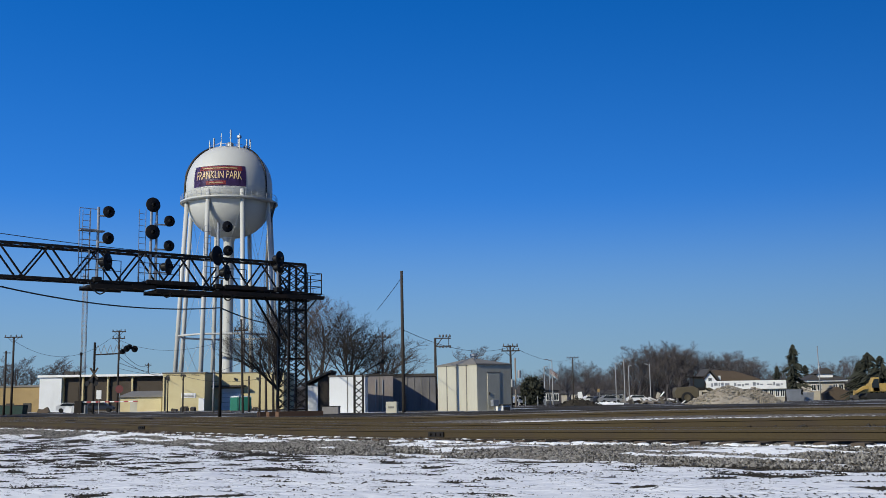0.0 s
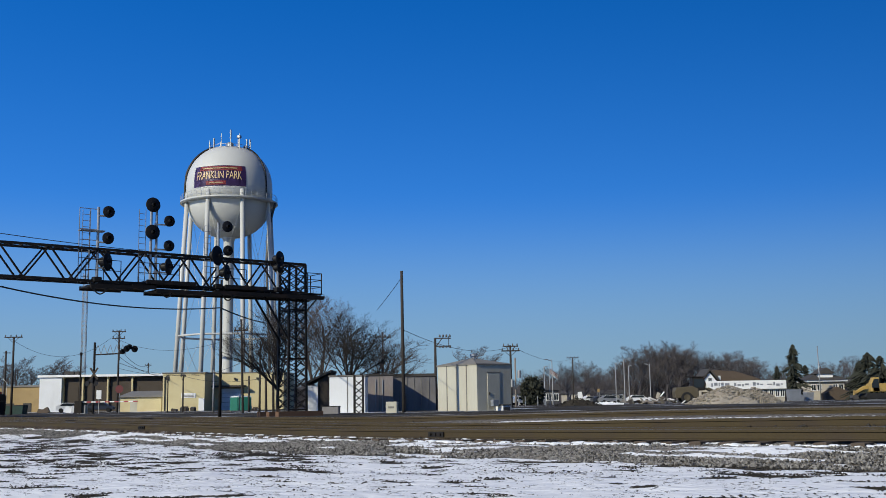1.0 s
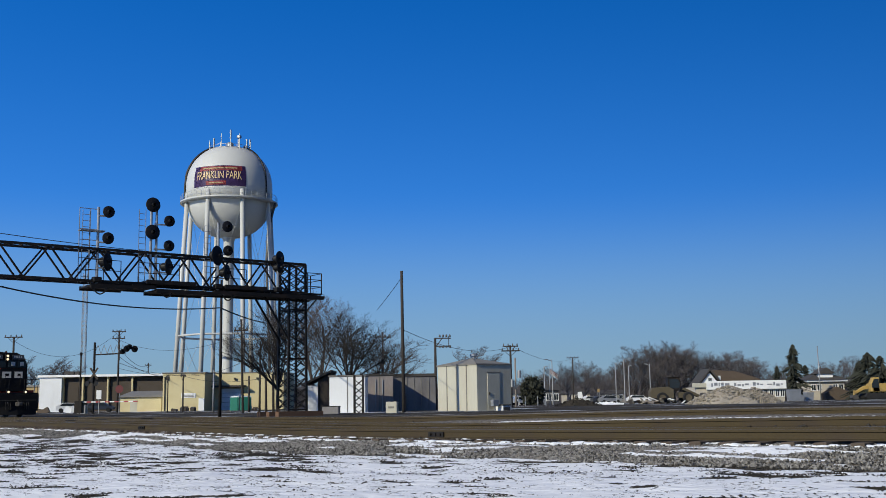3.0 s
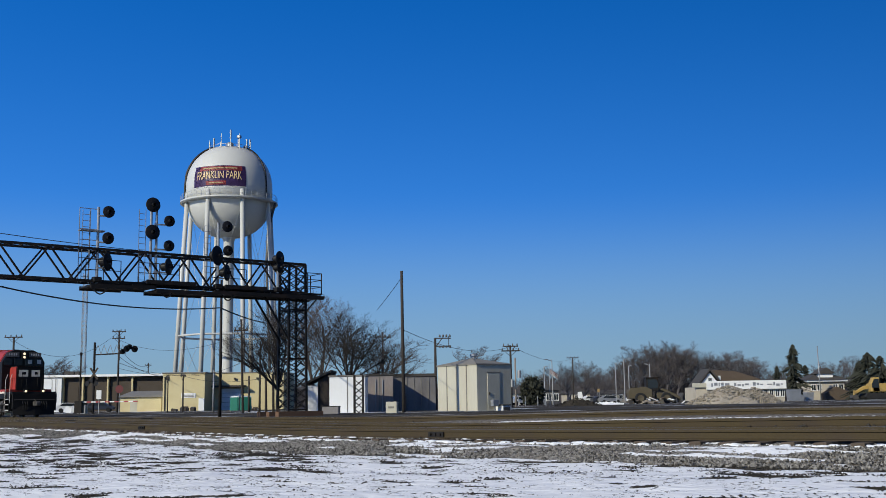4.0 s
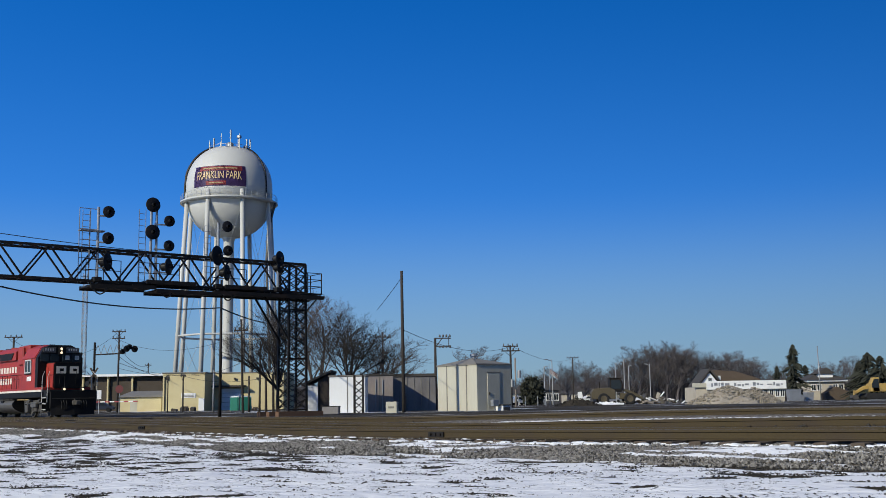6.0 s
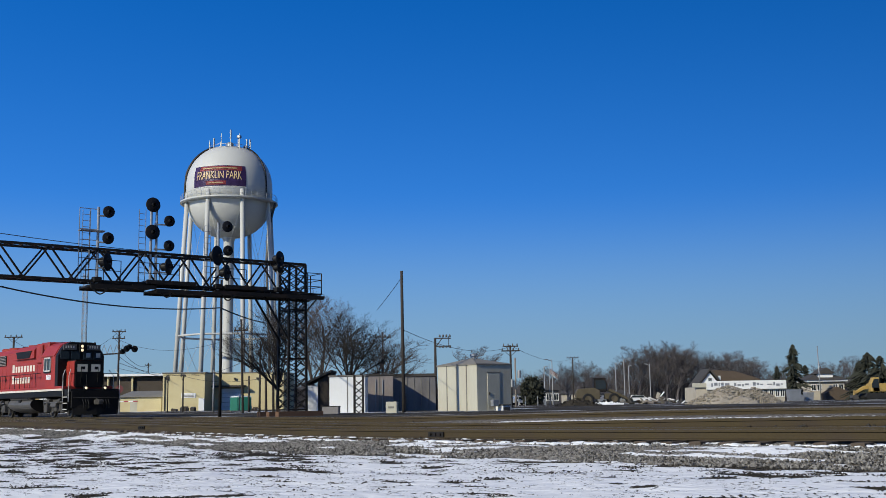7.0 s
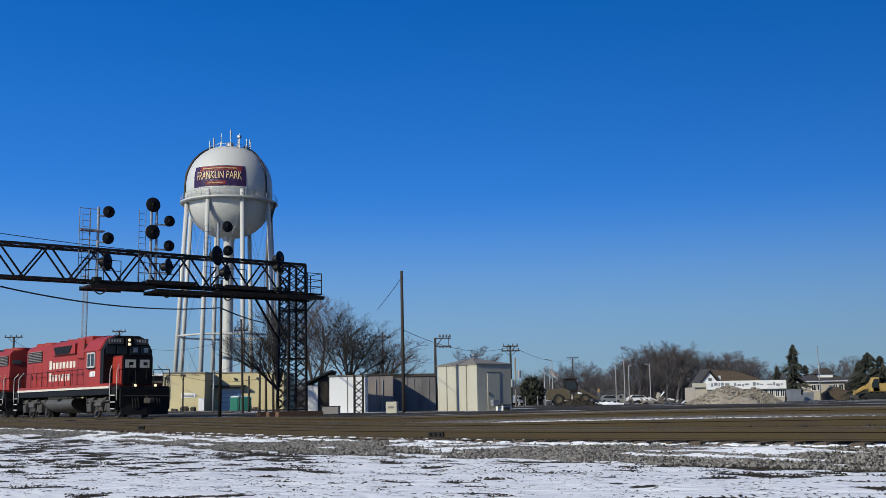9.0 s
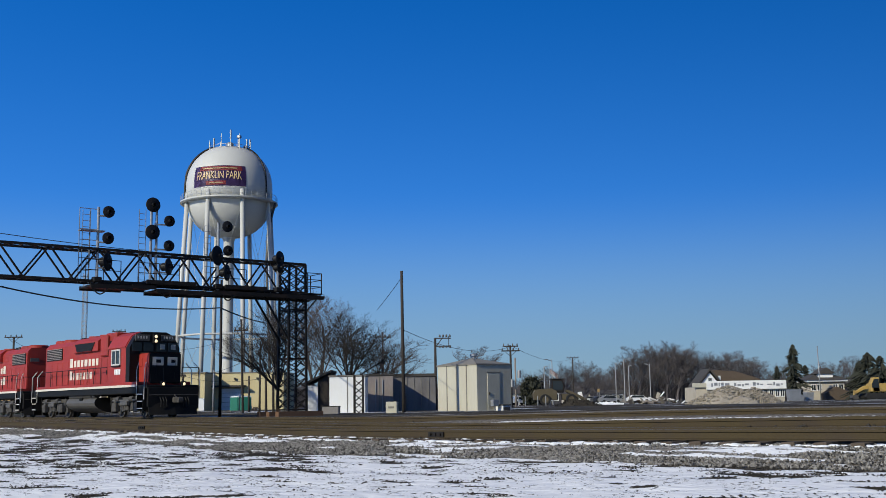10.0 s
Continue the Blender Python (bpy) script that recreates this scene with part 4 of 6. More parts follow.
M_stone2 = shade("ballast_stone_mixed", (0.30, 0.27, 0.235), 0.9, 0.0, 0.4, 5, 25, 0.3, (0.1, 0.085, 0.07), 0.9)
pt = M_stone2.node_tree
isl = pt.nodes.new("ShaderNodeNewGeometry")
tone = pt.nodes.new("ShaderNodeValToRGB")
tone.color_ramp.elements[0].color = (0.018, 0.016, 0.014, 1)
tone.color_ramp.elements[1].color = (0.3, 0.285, 0.26, 1)
pt.links.new(isl.outputs["Random Per Island"], tone.inputs[0])
pt.links.new(tone.outputs[0], pt.nodes["Principled BSDF"].inputs["Base Color"])
M_snow = shade("old_snow", (0.86, 0.87, 0.87), 0.85, 0.0, 0.05, 2, 20, 0.3, (0.7, 0.72, 0.76), 0.4)
M_weed = shade("dead_grass_clods", (0.038, 0.032, 0.024), 0.95, 0.0, 0.5, 3, 20, 0.3)


# ---------------------------------------------------------------- poles, masts and wires
def utility_pole(x, y, z, h, arms=(), lean=0.0, r=0.14, mat=None, yaw=0.0, label="dark wooden utility pole with crossarms", cans=0):
    po = thing("utility_pole", pose(x, y, z - 0.3, 0, lean, yaw), label, "utility pole", "utility poles")
    part("pole", rod(B(), (0, 0, 0), (0, 0, h + 0.3), r, r * 0.72, 10), mat or M_pole, po, "", True)
    for z0, w in arms:
        a = beam(B(), (-w / 2, -0.12, z0 + 0.3), (w / 2, -0.12, z0 + 0.3), 0.1, 0.12)
        beam(a, (-w * 0.3, -0.12, z0 + 0.25), (0, -0.12, z0 - 0.3), 0.04)
        beam(a, (w * 0.3, -0.12, z0 + 0.25), (0, -0.12, z0 - 0.3), 0.04)
        arm = part("crossarm", a, mat or M_pole, po)
        for i in range(4):
            xx = -w / 2 + 0.1 + (w - 0.2) * i / 3
            part("insulator", lathe(B(), ((0.0, 0.0), (0.05, 0.0), (0.07, 0.08), (0.05, 0.16), (0.06, 0.2), (0.0, 0.24)), 8, Matrix.Translation((xx, -0.12, z0 + 0.36))), M_fuel, arm)
    for i in range(cans):
        part("transformer", lathe(B(), ((0.0, 0.0), (0.19, 0.02), (0.19, 0.7), (0.14, 0.8), (0.0, 0.84)), 14, Matrix.Translation((0.38 * (-1) ** i, -0.2, h - 1.8 - 0.9 * i))), M_galv, po, "grey transformer can")
    return po


def lamp_post(x, y, z, h, reach=1.2, mat=None, yaw=0.0):
    lp = thing("street_lamp", pose(x, y, z - 0.2, 0, 0, yaw), "grey steel street lamp with a curved arm", "street lamp", "street lamps")
    part("pole", rod(B(), (0, 0, 0), (0, 0, h), 0.1, 0.06, 8), mat or M_galv, lp)
    a = B()
    prev = Vector((0, 0, h - 0.3))
    for i in range(1, 6):
        f = i / 5
        p = Vector((reach * f, 0, h - 0.3 + 0.25 * math.sin(f * math.pi / 2)))
        rod(a, prev, p, 0.05, None, 6)
        prev = p
    part("arm", a, mat or M_galv, lp)
    part("lamp_head", bevel(box(B(), (reach - 0.1, -0.12, h - 0.08), (reach + 0.35, 0.12, h + 0.04)), 0.05), mat or M_galv, lp)
    return lp


def wire(p, q, sag, r=0.018, name="overhead_wire"):
    p, q = Vector(p), Vector(q)
    bm = B()
    prev = p
    for i in range(1, 17):
        f = i / 16
        c = p.lerp(q, f) - Vector((0, 0, sag * 4 * f * (1 - f)))
        rod(bm, prev, c, r, None, 4, False)
        prev = c
    solid(name, bm, M_wire, Matrix(), "thin black sagging overhead wire", "wire", "overhead wires")


# ---------------------------------------------------------------- bare trees
def tree_mesh(seed, height, spread, levels, stems=1, twig=0.012, trunk=0.16, kids=5, rise=0.45, low=0.24, woods=None, fork=0.0):
    rng = random.Random(seed)
    wood, fine = B(), B()

    def grow(p, d, length, r, lev):
        n = 4 if lev > 1 else 2
        target = wood if lev >= levels - 1 else fine
        pts = [p]
        for i in range(n):
            d = (d + Vector((rng.uniform(-1, 1), rng.uniform(-1, 1), rng.uniform(-0.5, 0.9) * rise)) * 0.17).normalized()
            q = pts[-1] + d * (length / n)
            ra, rb = r * (1 - 0.55 * i / n), r * (1 - 0.55 * (i + 1) / n)
            rod(target, pts[-1], q, ra, rb, 6 if lev >= levels - 1 else 3, False)
            pts.append(q)
        if lev == 0:
            return
        for k in range(kids + 2 if lev == levels else kids):
            f = (k + rng.uniform(0.3, 0.9)) / (kids + 2 if lev == levels else kids)
            f = low + (1 - low) * f if lev == levels else 0.15 + 0.85 * f
            f = min(0.99, f)
            i = min(n - 1, int(f * n))
            o = pts[i].lerp(pts[i + 1], f * n - i)
            a_ = k * 2.4 + rng.uniform(-0.5, 0.5)
            side = Vector((math.cos(a_), math.sin(a_), rng.uniform(-0.25, 0.25)))
            nd_ = (d * rng.uniform(0.45, 0.8) + side * spread * rng.uniform(0.7, 1.1) + Vector((0, 0, rise * rng.uniform(0.1, 0.6)))).normalized()
            grow(o, nd_, length * rng.uniform(0.5, 0.66) * (1.15 - 0.45 * f), max(twig, r * (1 - 0.5 * f) * 0.5), lev - 1)

    for k in range(stems):
        a = 2 * math.pi * k / stems + rng.uniform(0, 1)
        lean = 0.0 if stems == 1 else 0.35
        if fork:
            # limbs fan out like a dome from a short trunk
            lean = (0.15, 0.8, 1.5, 0.5, 1.1)[k % 5] * rng.uniform(0.85, 1.15)
            d = Vector((math.cos(a * 3) * lean, math.sin(a * 3) * lean, 1)).normalized()
            grow(Vector((0, 0, fork * rng.uniform(0.82, 1.0))), d, (height - fork) * rng.uniform(0.8, 0.95), trunk * 0.5, levels)
            continue
        d = Vector((math.cos(a) * lean, math.sin(a) * lean, 1)).normalized()
        grow(Vector((math.cos(a) * 0.15 * (stems > 1), math.sin(a) * 0.15 * (stems > 1), -0.2)), d, height * 0.6, trunk / math.sqrt(stems), levels)
    if fork:
        rod(wood, (0, 0, -0.2), (0.05, 0, fork * 0.5), trunk * 1.15, trunk * 0.95, 8, False)
        rod(wood, (0.05, 0, fork * 0.5), (0, 0, fork), trunk * 0.95, trunk * 0.7, 8, False)
    top = max(v.co.z for v in fine.verts)
    for bm in (wood, fine):
        for v in bm.verts:
            v.co *= height / top
    return mesh_of("trunk", wood, (woods or (M_bark, M_twig))[0]), mesh_of("crown", fine, (woods or (M_bark, M_twig))[1])


def tree(x, y, z, meshes, scale=1.0, yaw=0.0, wide=1.0, label="leafless winter tree with fine bare branches", group="bare trees"):
    tr = thing("bare_tree", pose(x, y, z, 0, 0, yaw), label, "tree", group)
    for nm, me in zip(("trunk", "crown"), meshes):
        ob = new(nm, me)
        ob.parent = tr
        ob.scale = (scale * wide, scale * wide, scale)
    return tr


def conifer(x, y, z, h, r, seed, label="dark green conifer with drooping boughs"):
    rng = random.Random(seed)
    c = thing("conifer", pose(x, y, z), label, "tree", "conifers")
    part("trunk", rod(B(), (0, 0, -0.2), (0, 0, h * 0.95), 0.04 * h * 0.5, 0.03, 8), M_bark, c)
    verts, faces = [], []
    for i in range(1500):
        f = rng.random() ** 0.8
        z0 = h * (0.08 + 0.92 * f)
        reach = (r * (1 - f) ** 0.75 + 0.15) * rng.choice((0.5, 0.75, 1.0, 1.25)) * rng.uniform(0.7, 1.05) * (1.0 + 0.3 * math.sin(z0 * 2.3 + seed))
        a = rng.uniform(0, 2 * math.pi)
        if noise.noise(Vector((math.cos(a) * 1.4, math.sin(a) * 1.4, z0 * 0.9 + seed * 3.0))) < -0.12:
            continue
        d = Vector((math.cos(a), math.sin(a), 0))
        side = Vector((-d.y, d.x, 0))
        p0, p1 = Vector((0, 0, z0)) + d * reach * 0.25, Vector((0, 0, z0 - reach * 0.28)) + d * reach
        w = max(0.034 * h, 0.13 * reach) * rng.uniform(0.5, 1.1)
        k = len(verts)
        verts += [p0 - side * w * 0.4, p0 + side * w * 0.4, p1 + side * w * 0.5, p1 + d * w * 0.6, p1 - side * w * 0.5, (p0 + p1) / 2 + Vector((0, 0, w * 0.6))]
        faces += [[k, k + 1, k + 5], [k + 1, k + 2, k + 5], [k + 2, k + 3, k + 5], [k + 3, k + 4, k + 5], [k + 4, k, k + 5], [k + 4, k + 3, k + 2, k + 1, k]]
    me = bpy.data.meshes.new("foliage")
    me.from_pydata(verts, [], faces)
    me.materials.append(M_needle)
    ob = new("foliage", me)
    ob.parent = c


def shrub(x, y, z, h, r, seed, label="dark rounded evergreen shrub"):
    rng = random.Random(seed)
    c = thing("shrub", pose(x, y, z), label, "shrub")
    part("stem", rod(B(), (0, 0, -0.2), (0, 0, h * 0.5), 0.12, 0.05, 6), M_bark, c)
    verts, faces = [], []
    for i in range(1600):
        v = Vector((rng.gauss(0, 1), rng.gauss(0, 1), rng.gauss(0, 1))).normalized() * rng.uniform(0.6, 1.0)
        p = Vector((v.x * r, v.y * r, h * 0.52 + v.z * h * 0.5)) * rng.uniform(0.92, 1.06)
        k = len(verts)
        w = 0.09 * h
        for q in range(3):
            verts.append(p + Vector((rng.uniform(-w, w), rng.uniform(-w, w), rng.uniform(-w, w))))
        faces.append([k, k + 1, k + 2])
    me = bpy.data.meshes.new("foliage")
    me.from_pydata(verts, [], faces)
    me.materials.append(M_needle)
    ob = new("foliage", me)
    ob.parent = c


# ---------------------------------------------------------------- buildings
def pane(parent, x0, x1, z0, z1, y, frame_mat=None, depth=0.06):
    """A window set into a wall face that looks along -y."""
    w = part("window", box(B(), (x0, y - 0.02, z0), (x1, y + 0.1, z1)), M_glass, parent, "dark window glass")
    f = B()
    t_ = 0.07
    for a, b in (((x0 - t_, z0 - t_), (x1 + t_, z0)), ((x0 - t_, z1), (x1 + t_, z1 + t_)), ((x0 - t_, z0), (x0, z1)), ((x1, z0), (x1 + t_, z1)), (((x0 + x1) / 2 - 0.03, z0), ((x0 + x1) / 2 + 0.03, z1))):
        box(f, (a[0], y - depth, a[1]), (b[0], y + 0.05, b[1]))
    part("window_frame", f, frame_mat or M_white, w)
    return w


def block(bm, x0, x1, y0, y1, z0, z1):
    return bevel(box(bm, (x0, y0, z0), (x1, y1, z1)), 0.03)


def warehouse():
    w = thing("warehouse", pose(-71.28, 190.00, 0.15, 0, 0, 0), "long low warehouse, white end bay, brown recessed bays, snowy roof edge", "building")
    L_, H = 22.20, 6.80
    part("wall", block(B(), 0.0, 3.90, 0, 20, -0.5, H - 0.5), M_whmetal, w, "white end bay")
    part("wall", block(B(), 3.90, L_, 0.9, 20, -0.5, H - 0.5), M_brown, w, "dark brown bays")
    for x in (40, 75, 119, 162, 221):
        part("pilaster", block(B(), x * 0.1 - 0.15, x * 0.1 + 0.15, 0.3, 0.9, -0.5, H - 0.5), M_ybrick, w, "pale brick pilaster")
    part("roof", block(B(), -0.3, L_ + 0.3, -0.3, 20.3, H - 0.5, H - 0.1), M_white, w, "white snowy roof edge")
    for x in (45, 54, 64):
        part("fan_unit", block(B(), x * 0.1 - 3, x * 0.1 - 2.2, 8, 9, H - 0.1, H + 0.8), M_darkroof, w)
    for i in range(5):
        part("bay_door", block(B(), 4.5 + i * 3.6, 6.6 + i * 3.6, 0.85, 0.95, -0.4, H - 2.2), M_brown, w)


def yellow_building():
    b = thing("brick_building", pose(-39.16, 150.00, -0.09, 0, 0, 0), "pale yellow brick building with flat roof and grey garage door", "building")
    H = 5.68
    W1, W2 = 5.84, 16.11
    part("wall", block(B(), 0, W1, 0, 15, -0.5, H), M_ybrick, b)
    part("wall", block(B(), W1, W2, 4.5, 15, -0.5, H + 0.05), M_ybrick, b)
    part("roof_edge", block(B(), -0.12, W1 + 0.12, -0.12, 15.1, H, H + 0.16), M_roofgr, b)
    part("roof_edge", block(B(), W1 + 0.13, W2 + 0.12, 4.38, 15.1, H + 0.05, H + 0.2), M_roofgr, b)
    d = part("garage_door", block(B(), W1 + 1.2, W1 + 4.4, 4.42, 4.5, -0.4, 3.6), M_whmetal, b, "grey sectional garage door")
    for z in np.arange(0.3, 3.6, 0.65):
        part("door_rail", box(B(), (W1 + 1.2, 4.39, z), (W1 + 4.4, 4.42, z + 0.05)), M_roofgr, d)
    part("canopy", block(B(), W1 + 0.2, W1 + 4.9, 3.2, 4.5, 3.75, 4.0), M_darkroof, b, "dark canopy")
    part("door", block(B(), 5.0, 6.0 - 0.2, -0.04, 0.02, -0.4, 2.2), M_whmetal, b, "grey steel door")
    s_ = part("sign_board", block(B(), 2.6, 4.6, -0.1, -0.02, 2.3, 2.95), M_white, b, "white sign board")
    for z in (2.42, 2.62):
        part("illegible_line", box(B(), (2.8, -0.11, z), (4.4, -0.1, z + 0.1)), M_roofgr, s_)
    for x in (0.5, 9.0, 12.2):
        part("wall_lamp", block(B(), x, x + 0.3, -0.25 if x < W1 else 4.2, 0.0 if x < W1 else 4.5, H - 0.9, H - 0.6), M_darkroof, b)
    part("downpipe", rod(B(), (W2 - 1.5, 4.4, -0.3), (W2 - 1.5, 4.4, H), 0.08), M_brown, b)
    part("downpipe", rod(B(), (0.3, -0.1, -0.3), (0.3, -0.1, H - 0.4), 0.08), M_brown, b)


def annex():
    a = thing("small_building", pose(-45.61, 152.00, -0.02, 0, 0, 0), "small pale yellow building with grey lean-to roof", "building")
    W, H = 5.80, 2.44
    part("wall", block(B(), 0, W, 0, 6, -0.5, H), M_ybrick, a)
    part("roof", prism(B(), ((-0.3, H), (6.2, H), (6.2, H + 0.95), (-0.3, H + 0.14)), -0.2, W + 0.2, "x"), M_roofgr, a)
    part("service_door", block(B(), 1.4, 2.4, -0.04, 0.02, -0.3, H - 0.4), M_cream, a)


def tan_building():
    a = thing("tan_building", pose(-88.36, 200.00, 0.10, 0, 0, 0), "tan brick building with flat roof far behind the tracks", "building")
    part("wall", block(B(), 0, 13.47, 0, 10, -0.5, 4.95), M_ochre, a)
    part("roof", block(B(), -0.2, 13.47, -0.2, 10.2, 4.95, 5.26), M_roofgr, a)
    for x in (7.2, 10.4):
        part("dark_doorway", block(B(), x, x + 1.6, -0.05, 0.02, -0.4, 2.0), M_darkroof, a)


def shed(name, m, w, d, h, mat, label, seams, roof=None, rise=0.0, cat="shed"):
    """A sheet-metal trackside hut: its front looks along -y, its side along -x."""
    s_ = thing(name, m, label, cat)
    part("body", block(B(), 0, w, 0, d, -0.3, h), mat, s_)
    for i in range(1, seams):
        x = w * i / seams
        part("seam", box(B(), (x - 0.03, -0.035, -0.25), (x + 0.03, 0.0, h - 0.02)), M_roofgr, s_)
    n = max(2, int(d / 0.9))
    for i in range(1, n):
        part("seam", box(B(), (-0.035, d * i / n - 0.035, -0.25), (0.0, d * i / n + 0.035, h - 0.02)), M_roofgr, s_)
    if rise:
        bm = B()
        e = 0.06
        v = [bm.verts.new(p) for p in ((-e, -e, h), (w + e, -e, h), (w + e, d + e, h), (-e, d + e, h), (w * 0.4, d * 0.45, h + rise), (w * 0.6, d * 0.55, h + rise))]
        for f in ((0, 1, 5, 4), (1, 2, 5), (2, 3, 4, 5), (3, 0, 4), (3, 2, 1, 0)):
            bm.faces.new([v[i] for i in f])
        part("roof", bm, roof or M_roofgr, s_)
        part("eaves", box(B(), (-e, -e, h - 0.08), (w + e, d + e, h - 0.003)), M_roofgr, s_)
        part("roof_vent", lathe(B(), ((0.15, h + rise - 0.1), (0.15, h + rise + 0.12), (0.24, h + rise + 0.15), (0.24, h + rise + 0.28), (0.0, h + rise + 0.34)), 12, Matrix.Translation((w / 2, d / 2, 0))), M_galv, s_)
    else:
        part("roof", block(B(), -0.08, w + 0.08, -0.08, d + 0.08, h, h + 0.1), roof or M_roofgr, s_)
    return s_


def sheds():
    cs = shed("trackside_shed", pose(2.11, 72.00, 0.15, 0, 0, 37.9), 3.05, 4.3, 3.41, M_cream, "tall cream sheet-metal trackside shed with hipped grey roof", 1, M_roofgr, 0.45)
    part("door", block(B(), 0.9, 2.0, -0.04, 0.0, 0.0, 2.75), M_cream, cs)
    part("door_handle", box(B(), (1.0, -0.09, 1.3), (1.08, -0.04, 1.5)), M_darkroof, cs)
    part("door_hood", box(B(), (0.85, -0.05, 2.8), (2.05, 0.0, 2.87)), M_roofgr, cs)
    mb = part("meter_box", block(B(), 0.75, 1.3, -0.75, -0.45, 0.55, 1.0), M_galv, cs, "grey meter box on a post")
    part("post", box(B(), (0.98, -0.63, -0.3), (1.06, -0.55, 0.55)), M_galv, mb)
    ac = part("cooling_unit", block(B(), 1.5, 2.2, -0.85, -0.1, -0.3, 0.6), M_whmetal, cs, "white cooling unit")
    part("grille", box(B(), (1.58, -0.87, 0.0), (2.12, -0.85, 0.5)), M_darkroof, ac)
    part("lid", block(B(), 1.46, 2.24, -0.9, -0.05, 0.6, 0.68), M_darkroof, ac)
    ws = shed("white_hut", pose(-8.13, 76.00, 0.19, 0, 0, -1), 2.52, 2.2, 2.72, M_whmetal, "white sheet-metal equipment hut with flat roof", 2)
    bc = shed("storage_container", pose(-5.93, 80.00, 0.18, 0, 0, 8), 2.11, 2.4, 2.86, M_brownmet, "faded brown steel storage container with closed doors", 2, M_darkroof)
    part("lock_bar", rod(B(), (0.8, -0.06, 0.1), (0.8, -0.06, 2.6), 0.03), M_galv, bc)
    part("lock_bar", rod(B(), (1.3, -0.06, 0.1), (1.3, -0.06, 2.6), 0.03), M_galv, bc)
    M_slate = shade("slate_grey_sheet_metal", (0.21, 0.2, 0.2), 0.7, 0.0, 0.2, 0.7, 9, 0.1, (0.06, 0.06, 0.065), 0.5, 3.0)
    gc = shed("storage_container", pose(-4.08, 83.00, 0.12, 0, 0, 10), 3.41, 2.6, 2.88, M_slate, "dark grey steel storage container", 6, M_darkroof)
    yb = thing("equipment_cabinet", pose(-3.63, 66.00, 0.21, 0, 0, -8), "cream electrical cabinet on short legs", "cabinet")
    part("body", block(B(), 0, 0.69, 0, 0.5, 0.15, 0.90), M_cream, yb)
    part("label_plate", box(B(), (0.15, -0.012, 0.5), (0.5, 0.0, 0.62)), M_roofgr, yb)
    for x in (0.05, 0.58):
        part("leg", box(B(), (x, 0.1, -0.3), (x + 0.07, 0.4, 0.15)), M_black, yb)
    sc = thing("equipment_cabinet", pose(-7.73, 68.00, 0.24, 0, 0, -5), "low grey electrical cabinet beside the white hut", "cabinet")
    part("body", block(B(), 0, 1.05, 0, 0.6, -0.2, 0.61), M_slate, sc)
    part("lid", block(B(), -0.03, 1.08, -0.03, 0.63, 0.61, 0.66), M_darkroof, sc)
    # house with a dark gable behind the signal tower
    hs = thing("dark_gabled_house", pose(-11.90, 92.00, 0.09, 0, 0, 0), "small house with white block wall and dark gabled roof", "house")
    part("wall", block(B(), 0, 1.07, 0, 4, -0.3, 2.52), M_whmetal, hs, "white block wall")
    for r_ in range(6):
        part("block_course", box(B(), (0, -0.02, r_ * 0.42), (1.07, 0.0, r_ * 0.42 + 0.36)), M_white, hs)
    part("gable", prism(B(), ((1.07, -0.3), (2.18, -0.3), (2.18, 3.58), (1.07, 2.91)), 0.2, 4.2, "y"), M_brown, hs, "dark timber gable")
    part("roof", prism(B(), ((-0.3, 2.52), (2.23, 3.63), (2.23, 3.83), (-0.3, 2.66)), -0.2, 4.4, "y"), M_darkroof, hs)
    # row of dark roofs behind the containers
    rf = thing("flat_roofed_building", pose(-12.76, 130.00, -0.28, 0, 0, 0), "dark low building behind the huts", "building")
    part("wall", block(B(), 0, 11.63, 0, 8, -0.5, 4.52), M_brown, rf)
    part("roof", block(B(), -0.2, 11.70, -0.2, 8.2, 4.52, 4.79), M_darkroof, rf)


def lattice_mast(x, y, z, w, h, n, mat, label, name="lattice_mast", bar=0.05):
    lm = thing(name, pose(x, y, z - 0.3), label, "mast")
    c = [(-1, -1), (1, -1), (1, 1), (-1, 1)]
    for a, b in c:
        part("corner_post", beam(B(), (a * w / 2, b * w / 2, 0), (a * w / 2, b * w / 2, h + 0.3), bar), mat, lm)
    bm = B()
    for (a, b), (d, e) in zip(c, c[1:] + c[:1]):
        lattice(bm, (a * w / 2, b * w / 2, 0.3), (d * w / 2, e * w / 2, 0.3), (a * w / 2, b * w / 2, h), (d * w / 2, e * w / 2, h), n, bar * 0.8)
    part("bracing", bm, mat, lm)
    return lm


def portable_toilet(x, y, z, yaw):
    p = thing("portable_toilet", pose(x, y, z, 0, 0, yaw), "green plastic portable toilet with pale domed roof", "portable toilet", "portable toilets")
    part("body", bevel(box(B(), (-0.58, -0.58, 0), (0.58, 0.58, 2.1)), 0.05), M_green, p)
    part("door", bevel(box(B(), (-0.42, -0.62, 0.1), (0.42, -0.57, 2.0)), 0.02), M_green, p)
    part("roof", bevel(box(B(), (-0.6, -0.6, 2.1), (0.6, 0.6, 2.3)), 0.09, 2), M_whmetal, p, "pale translucent roof")
    part("vent", rod(B(), (0.4, 0.4, 2.2), (0.4, 0.4, 2.6), 0.05), M_whmetal, p)


